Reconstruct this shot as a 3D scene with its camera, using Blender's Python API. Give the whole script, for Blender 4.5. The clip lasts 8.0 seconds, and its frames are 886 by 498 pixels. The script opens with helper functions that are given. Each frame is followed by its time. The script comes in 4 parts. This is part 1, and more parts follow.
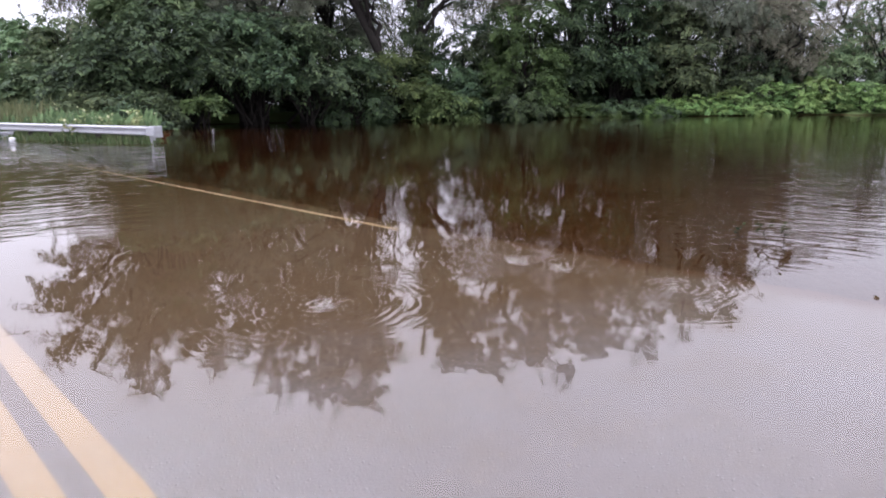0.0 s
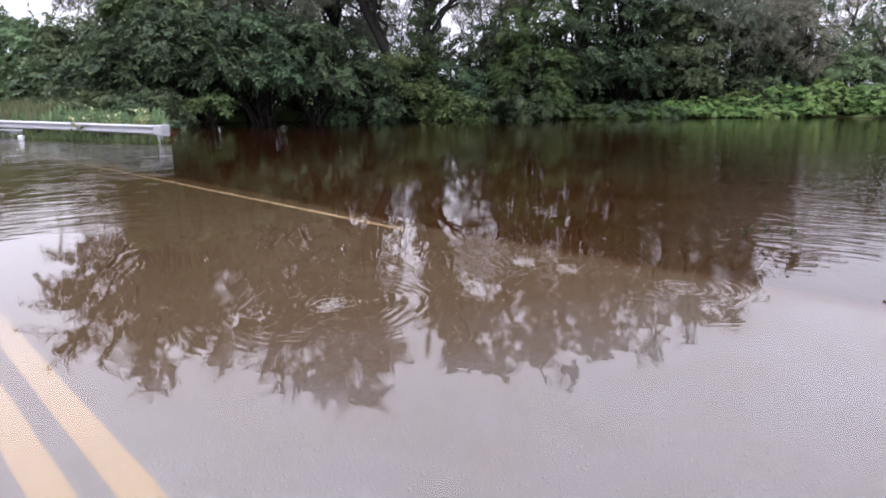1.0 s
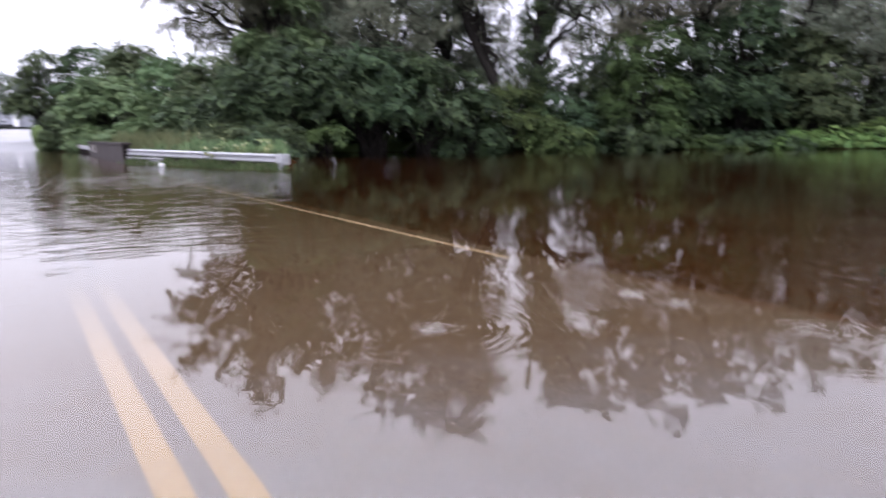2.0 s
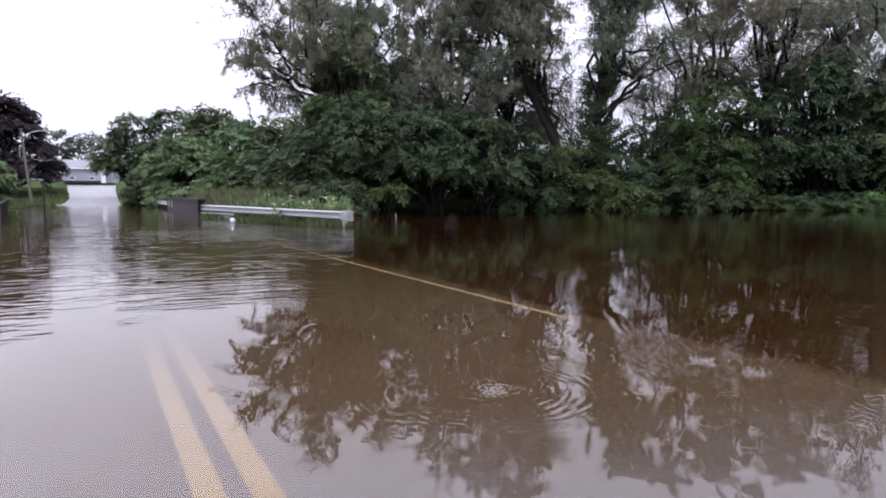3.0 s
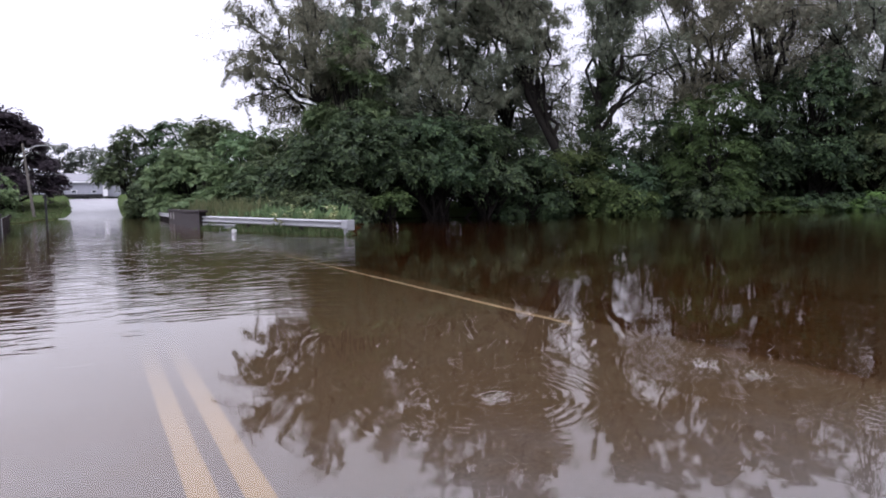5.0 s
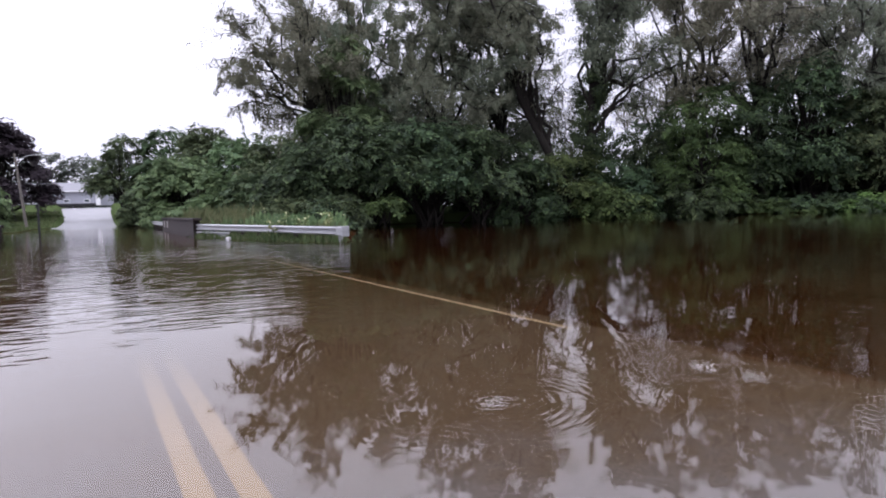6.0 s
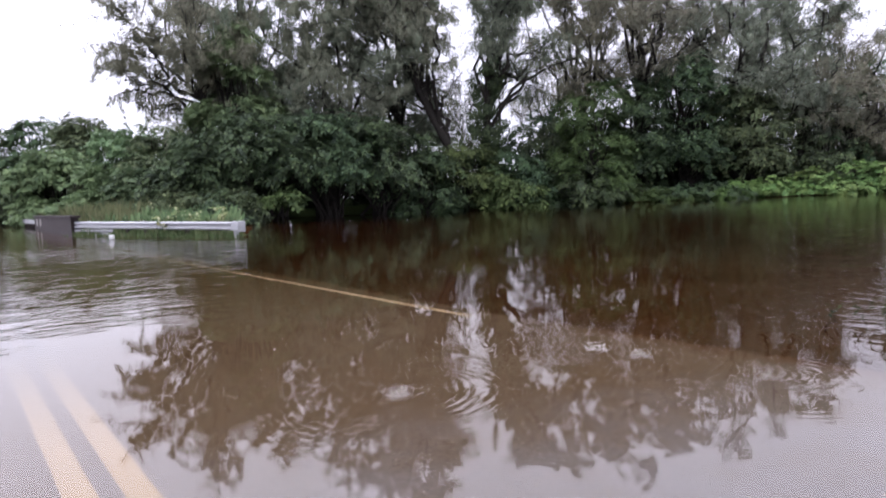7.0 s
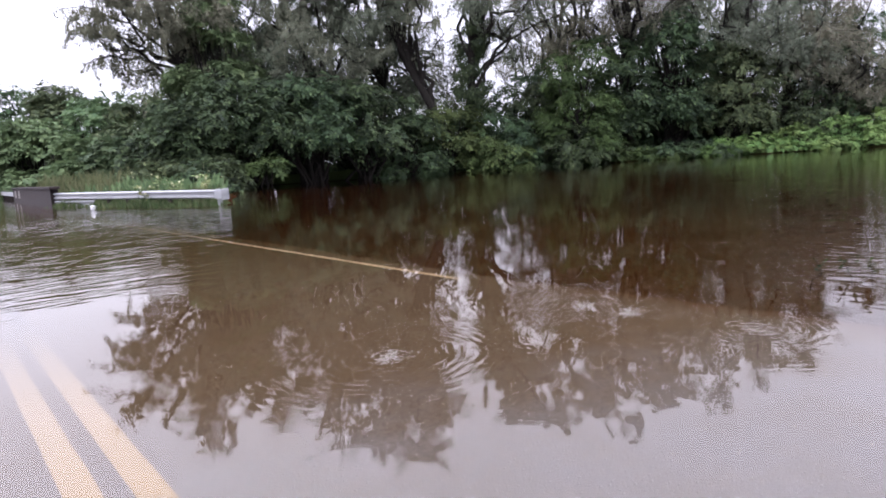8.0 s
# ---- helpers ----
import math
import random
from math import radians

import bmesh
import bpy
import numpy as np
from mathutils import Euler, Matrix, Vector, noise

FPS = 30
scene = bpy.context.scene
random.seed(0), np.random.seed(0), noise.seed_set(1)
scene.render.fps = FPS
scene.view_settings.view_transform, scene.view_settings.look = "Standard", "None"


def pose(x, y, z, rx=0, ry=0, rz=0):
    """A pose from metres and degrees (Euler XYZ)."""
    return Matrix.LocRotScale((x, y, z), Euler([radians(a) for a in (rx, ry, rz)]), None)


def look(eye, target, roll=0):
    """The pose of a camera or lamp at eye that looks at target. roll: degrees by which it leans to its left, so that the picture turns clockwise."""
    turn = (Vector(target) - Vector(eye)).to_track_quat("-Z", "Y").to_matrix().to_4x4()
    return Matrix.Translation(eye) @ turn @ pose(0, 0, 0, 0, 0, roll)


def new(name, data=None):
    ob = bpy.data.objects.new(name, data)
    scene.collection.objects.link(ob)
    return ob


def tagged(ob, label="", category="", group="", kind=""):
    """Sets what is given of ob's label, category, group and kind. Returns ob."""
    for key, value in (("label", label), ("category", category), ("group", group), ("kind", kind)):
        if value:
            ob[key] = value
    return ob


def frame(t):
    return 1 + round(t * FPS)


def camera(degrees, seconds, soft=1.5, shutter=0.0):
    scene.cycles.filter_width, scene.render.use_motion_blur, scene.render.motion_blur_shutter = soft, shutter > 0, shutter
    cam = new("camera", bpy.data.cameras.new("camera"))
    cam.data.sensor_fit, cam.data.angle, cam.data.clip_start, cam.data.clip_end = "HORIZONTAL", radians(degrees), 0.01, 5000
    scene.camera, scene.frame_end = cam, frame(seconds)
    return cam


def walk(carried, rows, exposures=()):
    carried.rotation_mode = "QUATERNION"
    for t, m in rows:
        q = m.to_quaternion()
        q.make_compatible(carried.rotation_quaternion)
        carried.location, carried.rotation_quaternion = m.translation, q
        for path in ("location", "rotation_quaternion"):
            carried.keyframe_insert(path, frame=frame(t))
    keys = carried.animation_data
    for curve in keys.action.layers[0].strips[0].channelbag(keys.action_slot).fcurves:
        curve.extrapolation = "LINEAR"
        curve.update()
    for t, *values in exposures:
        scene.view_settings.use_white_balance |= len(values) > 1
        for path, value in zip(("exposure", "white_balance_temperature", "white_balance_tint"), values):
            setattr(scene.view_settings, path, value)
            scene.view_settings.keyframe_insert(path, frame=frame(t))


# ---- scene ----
EYE = 1.2  # metres above the flood water
cam = camera(70.03, 8.0, soft=1.9, shutter=0.5)
TURNS = [  # seconds, heading (left of the road), pitch, roll, and the small sway of the hand
    (0, -43.15, -13.01, -0.77, 0.024, -0.024, 0.011),
    (0.5, -43.33, -12.11, -1.48, 0.005, -0.023, 0.025),
    (1, -42.67, -12.98, -0.46, 0.013, -0.018, 0.014),
    (1.3, -42.24, -13.67, 0.21, 0.025, 0.020, 0.005),
    (1.4, -41.64, -13.31, 0.64, -0.008, 0.008, 0.023),
    (1.5, -40.07, -12.57, 2.17, 0.041, 0.006, 0.005),
    (1.6, -39.87, -11.63, 2.45, -0.021, -0.023, 0.020),
    (1.8, -36.59, -10.87, 0.41, -0.005, -0.001, -0.012),
    (2, -33.19, -10.23, -0.57, -0.004, -0.024, 0.000),
    (2.2, -29.82, -8.18, 0.14, -0.025, -0.025, 0.007),
    (3.3, -27.42, -4.32, -0.73, -0.012, 0.005, 0.004),
    (3.5, -27.10, -3.90, -1.40, 0.000, 0.000, 0.000),
    (4, -27.27, -4.42, -1.44, -0.011, -0.024, 0.007),
    (4.5, -27.69, -4.43, -1.04, 0.015, 0.012, -0.000),
    (6, -28.18, -3.87, -1.75, -0.007, 0.003, 0.007),
    (6.5, -29.72, -3.70, -1.53, 0.025, 0.020, -0.003),
    (6.6, -29.93, -3.81, -1.71, 0.003, 0.009, 0.006),
    (6.7, -31.32, -3.79, -2.15, 0.063, 0.008, -0.007),
    (6.8, -35.38, -3.84, -2.90, 0.037, 0.047, -0.020),
    (6.9, -37.70, -4.25, -3.29, -0.009, -0.017, -0.005),
    (7, -37.04, -4.90, -2.49, -0.008, -0.007, 0.001),
    (7.5, -37.57, -6.95, -2.85, 0.042, 0.048, -0.023),
    (8, -38.04, -8.23, -3.64, 0.024, 0.037, -0.014),
]
walk(cam, [(t, pose(x, y, EYE + z, 90 + p, 0, h) @ pose(0, 0, 0, 0, 0, r)) for t, h, p, r, x, y, z in TURNS],
     exposures=[(0.0, 0.36), (1.3, 0.36), (2.2, 0.18), (3.3, -0.24), (6.5, -0.26), (7.0, 0.18), (8.0, 0.32)])


# ---------------------------------------------------------------- node helpers
def nodes_of(owner):
    owner.use_nodes = True
    tree = owner.node_tree
    tree.nodes.clear()
    return tree


class Net:
    """Short hand for building node trees."""

    def __init__(self, tree):
        self.tree = tree

    def node(self, kind, settings=None, **inputs):
        n = self.tree.nodes.new(kind)
        given = settings or {}
        if "operation" in given:
            n.operation = given["operation"]
        if "use_clamp" in given:
            n.use_clamp = given["use_clamp"]
        if "data_type" in given:
            n.data_type, n.blend_type = given["data_type"], given["blend_type"]
        if "interpolation_type" in given:
            n.interpolation_type = given["interpolation_type"]
        if "sky_type" in given:
            n.sky_type, n.sun_disc = given["sky_type"], given["sun_disc"]
            n.sun_elevation, n.sun_rotation = given["sun_elevation"], given["sun_rotation"]
        for key, value in inputs.items():
            self.put(n, key.replace("_", " "), value)
        return n

    def put(self, n, key, value):
        sock = n.inputs[int(key[1:])] if key[0] == "i" and key[1:].isdigit() else n.inputs[key]
        if isinstance(value, bpy.types.NodeSocket):
            self.tree.links.new(value, sock)
        else:
            sock.default_value = value

    def math(self, op, a, b=0.0, clamp=False):
        return self.node("ShaderNodeMath", {"operation": op, "use_clamp": clamp}, i0=a, i1=b).outputs[0]

    def mix(self, fac, a, b, blend="MIX"):
        n = self.node("ShaderNodeMix", {"data_type": "RGBA", "blend_type": blend})
        self.put(n, "i0", fac)
        self.put(n, "i6", a)
        self.put(n, "i7", b)
        return n.outputs[2]

    def noise(self, vector, scale, detail=3.0, rough=0.5):
        return self.node("ShaderNodeTexNoise", None, Vector=vector, Scale=scale, Detail=detail, Roughness=rough).outputs["Fac"]

    def ramp(self, value, low, high, a=0.0, b=1.0):
        n = self.node("ShaderNodeMapRange", {"interpolation_type": "SMOOTHSTEP"})
        for key, v in zip(("i0", "i1", "i2", "i3", "i4"), (value, low, high, a, b)):
            self.put(n, key, v)
        return n.outputs[0]

    def place(self):
        return self.node("ShaderNodeNewGeometry").outputs["Position"]


def rgb(r, g, b):
    return (r, g, b, 1.0)


# ---------------------------------------------------------------- sky and sun: a bright overcast
world = bpy.data.worlds.new("overcast_sky")
scene.world = world
net = Net(nodes_of(world))
sky = net.node("ShaderNodeTexSky", {"sky_type": "NISHITA", "sun_disc": False, "sun_elevation": radians(52), "sun_rotation": radians(150)})
coord = net.node("ShaderNodeTexCoord").outputs["Generated"]
up = net.node("ShaderNodeSeparateXYZ", None, Vector=coord).outputs["Z"]
cloud_light = net.math("ADD", net.math("MULTIPLY", net.math("POWER", net.math("MAXIMUM", up, 0.0), 1.2), 4.1), 1.22)
# the cloud thins out a little towards the road's far end and to its other side
east = net.node("ShaderNodeSeparateXYZ", None, Vector=coord).outputs["X"]
cloud_light = net.math("MULTIPLY", cloud_light, net.ramp(east, -0.6, 1.0, 1.34, 0.79))
billow = net.ramp(net.noise(coord, 2.2, 4.0, 0.55), 0.25, 0.75, 0.93, 1.05)
cloud_tone = net.node("ShaderNodeVectorMath", {"operation": "SCALE"}, Vector=(0.950, 0.938, 1.14))
net.put(cloud_tone, "Scale", net.math("MULTIPLY", cloud_light, billow))
thin_sky = net.node("ShaderNodeVectorMath", {"operation": "SCALE"}, Vector=sky.outputs[0])
net.put(thin_sky, "Scale", 0.10)
sky_mix = net.mix(0.92, thin_sky.outputs[0], cloud_tone.outputs[0])
backdrop_light = net.node("ShaderNodeBackground", None, Color=sky_mix, Strength=1.0)
net.tree.links.new(backdrop_light.outputs[0], net.node("ShaderNodeOutputWorld").inputs[0])

sun_data = bpy.data.lights.new("sun", "SUN")
sun_data.energy, sun_data.angle, sun_data.color = 0.6, radians(35), (1.0, 0.97, 0.93)
sun = new("sun", sun_data)
sun.matrix_world = look((0, 0, 60), (18, 26, 0))


# ---------------------------------------------------------------- materials
def material(name):
    m = bpy.data.materials.new(name)
    n = Net(nodes_of(m))
    return m, n, n.node("ShaderNodeOutputMaterial")


def surface(name, build):
    """A material of one Principled shader; build(net, shader) sets its inputs."""
    m, n, out = material(name)
    shader = n.node("ShaderNodeBsdfPrincipled")
    build(n, shader)
    n.tree.links.new(shader.outputs[0], out.inputs[0])
    return m


def relief(n, shader, height, distance):
    n.put(shader, "Normal", n.node("ShaderNodeBump", None, Height=height, Distance=distance, Strength=1.0).outputs[0])


def leaf_material(name, dark, light, warm, gloss=0.05):
    """Foliage: leaf by leaf and patch by patch variation, light passing through the blades."""
    m, n, out = material(name)
    p = n.place()
    leaf = n.node("ShaderNodeNewGeometry").outputs["Random Per Island"]
    patch = n.ramp(n.math("ADD", n.math("MULTIPLY", n.noise(p, 0.55, 3.0, 0.6), 0.5), n.math("MULTIPLY", n.noise(p, 2.0, 2.0, 0.5), 0.5)), 0.36, 0.64)
    col = n.mix(patch, dark, light)
    col = n.mix(n.ramp(leaf, 0.5, 1.0, 0.0, 0.52), col, warm)
    own = n.node("ShaderNodeObjectInfo").outputs["Random"]
    col = n.mix(1.0, col, n.node("ShaderNodeCombineColor", None, Red=n.math("MULTIPLY_ADD", own, 0.25), Green=0.97, Blue=1.07).outputs[0], "MULTIPLY")
    for node in n.tree.nodes:
        if node.type == "MATH" and node.operation == "MULTIPLY_ADD":
            node.inputs[2].default_value = 0.91
    face = n.node("ShaderNodeBsdfPrincipled", None, Base_Color=col, Roughness=0.65)
    face.inputs["Specular IOR Level"].default_value = gloss
    glow = n.node("ShaderNodeBsdfTranslucent", None, Color=col)
    both = n.node("ShaderNodeMixShader", None, Fac=0.24)
    n.tree.links.new(face.outputs[0], both.inputs[1])
    n.tree.links.new(glow.outputs[0], both.inputs[2])
    n.tree.links.new(both.outputs[0], out.inputs[0])
    return m


WILLOW = leaf_material("willow_leaves", rgb(0.084, 0.098, 0.066), rgb(0.150, 0.172, 0.110), rgb(0.185, 0.195, 0.125))
PALE_WILLOW = leaf_material("pale_willow_leaves", rgb(0.105, 0.120, 0.084), rgb(0.175, 0.188, 0.122), rgb(0.225, 0.212, 0.148))
SHRUB = leaf_material("shrub_leaves", rgb(0.017, 0.025, 0.016), rgb(0.043, 0.069, 0.032), rgb(0.086, 0.124, 0.046))
MAPLE = leaf_material("dark_leaves", rgb(0.024, 0.020, 0.024), rgb(0.038, 0.032, 0.035), rgb(0.052, 0.046, 0.043))
FRESH = leaf_material("bright_leaves", rgb(0.048, 0.088, 0.028), rgb(0.088, 0.152, 0.042), rgb(0.13, 0.19, 0.058))
VINE = leaf_material("vine_leaves", rgb(0.024, 0.038, 0.015), rgb(0.050, 0.078, 0.026), rgb(0.10, 0.138, 0.044))
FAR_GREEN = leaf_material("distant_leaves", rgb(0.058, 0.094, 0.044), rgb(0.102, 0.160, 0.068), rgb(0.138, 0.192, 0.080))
# distance haze is put into this leaf colour, paler and greyer
HAZY = leaf_material("haze_tinted_leaves", rgb(0.08, 0.105, 0.085), rgb(0.12, 0.148, 0.115), rgb(0.15, 0.17, 0.13))
REEDS = leaf_material("weed_blades", rgb(0.034, 0.058, 0.022), rgb(0.062, 0.090, 0.034), rgb(0.12, 0.125, 0.065))
MIDGREEN = leaf_material("mid_green_leaves", rgb(0.030, 0.047, 0.025), rgb(0.064, 0.096, 0.044), rgb(0.105, 0.138, 0.056))
DRY = leaf_material("dry_grass_blades", rgb(0.062, 0.085, 0.038), rgb(0.100, 0.128, 0.056), rgb(0.155, 0.16, 0.085))
PETAL = surface("pale_flowers", lambda n, s: n.put(s, "Base Color", rgb(0.34, 0.35, 0.2)))


def bark_build(n, s):
    p = n.place()
    g = n.noise(n.node("ShaderNodeMapping", None, Vector=p, Scale=(6, 6, 1.2)).outputs[0], 2.0, 5.0, 0.65)
    n.put(s, "Base Color", n.mix(g, rgb(0.006, 0.0055, 0.005), rgb(0.022, 0.019, 0.017)))
    n.put(s, "Roughness", 0.95)
    n.put(s, "Specular IOR Level", 0.06)
    relief(n, s, g, 0.05)


BARK = surface("wet_bark", bark_build)


def asphalt_build(n, s):
    p = n.place()
    fine = n.noise(p, 90.0, 1.0, 0.5)
    mottle = n.noise(p, 2.4, 5.0, 0.62)
    chips = n.node("ShaderNodeTexVoronoi", None, Vector=p, Scale=34.0)
    chip = n.ramp(chips.outputs["Distance"], 0.10, 0.22, 1.0, 0.0)
    pale = n.ramp(n.node("ShaderNodeSeparateColor", None, Color=chips.outputs["Color"]).outputs[0], 0.90, 0.95)
    col = n.mix(fine, rgb(0.096, 0.093, 0.103), rgb(0.128, 0.125, 0.138))
    col = n.mix(n.ramp(mottle, 0.35, 0.75, 0.0, 0.35), col, rgb(0.10, 0.09, 0.078))
    grit = n.ramp(n.noise(p, 42.0, 2.0, 0.6), 0.33, 0.69, 0.87, 1.12)
    ahead = n.node("ShaderNodeSeparateXYZ", None, Vector=p).outputs["Y"]
    side = n.node("ShaderNodeSeparateXYZ", None, Vector=p).outputs["X"]
    # browner with distance: light lost in murky water, put into the asphalt colour
    near_murk = n.ramp(n.math("ADD", n.math("ADD", ahead, n.math("MULTIPLY", side, 0.4)), n.math("MULTIPLY", mottle, 1.5)), 2.4, 4.8, 0.0, 0.84)
    col = n.mix(near_murk, col, rgb(0.060, 0.038, 0.0165))
    far_murk = n.ramp(n.math("ADD", ahead, n.math("MULTIPLY", mottle, 3.0)), 5.0, 15.0, 0.0, 0.85)
    col = n.mix(far_murk, col, rgb(0.044, 0.026, 0.0095))
    col = n.mix(1.0, col, n.node("ShaderNodeCombineColor", None, Red=grit, Green=grit, Blue=grit).outputs[0], "MULTIPLY")
    col = n.mix(n.math("MULTIPLY", n.math("MULTIPLY", chip, pale), n.ramp(ahead, 2.0, 6.0, 0.75, 0.12)), col, rgb(0.5, 0.48, 0.45))
    ragged = n.math("ADD", n.math("ADD", side, n.math("MULTIPLY", ahead, 0.022)), n.math("MULTIPLY", n.noise(p, 3.0, 4.0, 0.65), 0.35))
    col = n.mix(n.ramp(ragged, 4.38, 4.72, 0.0, 0.9), col, rgb(0.05, 0.024, 0.010))
    n.put(s, "Base Color", col)
    n.put(s, "Roughness", 0.9)
    n.put(s, "Specular IOR Level", 0.0)
    relief(n, s, n.math("ADD", fine, chip), 0.0008)


ASPHALT = surface("worn_asphalt", asphalt_build)


def far_road_build(n, s):
    p = n.place()
    wet = n.ramp(n.noise(n.node("ShaderNodeMapping", None, Vector=p, Scale=(1, 0.3, 1)).outputs[0], 0.45, 5.0, 0.65), 0.35, 0.68)
    n.put(s, "Base Color", n.mix(wet, rgb(0.10, 0.10, 0.106), rgb(0.19, 0.188, 0.195)))
    n.put(s, "Roughness", n.math("ADD", n.math("MULTIPLY", wet, 0.3), 0.5))
    n.put(s, "Specular IOR Level", 0.35)


WET_ROAD = surface("wet_far_road", far_road_build)


def paint_build(low, high, fading):
    def build(n, s):
        p = n.place()
        wear = n.ramp(n.noise(p, 38.0, 5.0, 0.7), 0.14, 0.38)
        tone = n.noise(p, 1.6, 4.0, 0.6)
        col = n.mix(wear, rgb(0.10, 0.085, 0.07), n.mix(tone, low, high))
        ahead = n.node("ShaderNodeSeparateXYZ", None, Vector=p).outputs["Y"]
        # fades to brown ahead, painted in for the sky glare hiding the far lines
        n.put(s, "Base Color", n.mix(n.ramp(ahead, *fading), col, rgb(0.04, 0.027, 0.015)))
        n.put(s, "Roughness", 0.7)
        n.put(s, "Specular IOR Level", 0.0)
        relief(n, s, wear, 0.002)
    return build


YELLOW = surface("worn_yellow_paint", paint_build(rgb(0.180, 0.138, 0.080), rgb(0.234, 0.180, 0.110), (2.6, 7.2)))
CREAM = surface("fading_edge_paint", paint_build(rgb(0.27, 0.215, 0.14), rgb(0.39, 0.315, 0.21), (9.0, 26.0)))


def ground_build(n, s):
    p = n.place()
    z = n.node("ShaderNodeSeparateXYZ", None, Vector=p).outputs["Z"]
    grain = n.noise(p, 9.0, 5.0, 0.65)
    broad = n.noise(p, 0.5, 4.0, 0.6)
    mud = n.mix(grain, rgb(0.025, 0.0125, 0.0056), rgb(0.045, 0.0225, 0.0092))
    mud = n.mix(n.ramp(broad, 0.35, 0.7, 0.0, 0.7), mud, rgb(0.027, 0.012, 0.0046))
    # mud darkens outward, painted in for light lost in deeper murky water
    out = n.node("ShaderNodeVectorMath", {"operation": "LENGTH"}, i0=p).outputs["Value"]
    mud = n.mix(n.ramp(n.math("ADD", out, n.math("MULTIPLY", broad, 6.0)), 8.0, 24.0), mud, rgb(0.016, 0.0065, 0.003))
    turf = n.mix(n.noise(p, 14.0, 4.0, 0.7), rgb(0.026, 0.038, 0.016), rgb(0.052, 0.070, 0.028))
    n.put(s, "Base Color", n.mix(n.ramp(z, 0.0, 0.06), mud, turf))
    n.put(s, "Roughness", 0.95)
    n.put(s, "Specular IOR Level", 0.0)
    relief(n, s, grain, 0.05)


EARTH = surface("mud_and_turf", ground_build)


def steel_build(n, s):
    p = n.place()
    g = n.noise(n.node("ShaderNodeMapping", None, Vector=p, Scale=(1, 1, 5)).outputs[0], 3.0, 5.0, 0.65)
    n.put(s, "Base Color", n.mix(g, rgb(0.16, 0.163, 0.172), rgb(0.30, 0.302, 0.312)))
    n.put(s, "Metallic", 0.35)
    n.put(s, "Roughness", 0.42)


STEEL = surface("galvanised_steel", steel_build)


def concrete_build(n, s):
    p = n.place()
    streak = n.noise(n.node("ShaderNodeMapping", None, Vector=p, Scale=(3, 3, 0.5)).outputs[0], 1.6, 5.0, 0.65)
    n.put(s, "Base Color", n.mix(n.ramp(streak, 0.3, 0.72), rgb(0.011, 0.008, 0.008), rgb(0.026, 0.019, 0.019)))
    n.put(s, "Roughness", 0.9)
    n.put(s, "Specular IOR Level", 0.2)
    relief(n, s, n.noise(p, 12.0, 5.0, 0.7), 0.02)


STAINED = surface("stained_brown_concrete", concrete_build)
POLE = surface("weathered_pole_wood", lambda n, s: n.put(s, "Base Color", n.mix(n.noise(n.place(), 4.0, 4.0), rgb(0.055, 0.047, 0.042), rgb(0.11, 0.096, 0.085))))
SIDING = surface("pale_grey_siding", lambda n, s: n.put(s, "Base Color", n.mix(n.noise(n.place(), 1.5, 4.0), rgb(0.22, 0.225, 0.26), rgb(0.27, 0.275, 0.31))))
SHINGLE = surface("grey_roofing", lambda n, s: n.put(s, "Base Color", n.mix(n.noise(n.place(), 1.2, 4.0), rgb(0.085, 0.085, 0.096), rgb(0.115, 0.115, 0.128))))
WHITE = surface("white_paint", lambda n, s: n.put(s, "Base Color", rgb(0.6, 0.6, 0.61)))
DARK = surface("dark_metal", lambda n, s: (n.put(s, "Base Color", rgb(0.02, 0.02, 0.021)), n.put(s, "Roughness", 0.8), n.put(s, "Specular IOR Level", 0.2)))
GLASS = surface("dark_window", lambda n, s: (n.put(s, "Base Color", rgb(0.05, 0.06, 0.07)), n.put(s, "Roughness", 0.08)))

BOILS = ((2.05, 3.23, 1.0), (3.74, 3.08, 0.9), (3.80, 2.72, 0.7), (3.92, 1.89, 0.32), (3.70, 3.45, 0.35))  # where water wells up: x, y, vigour


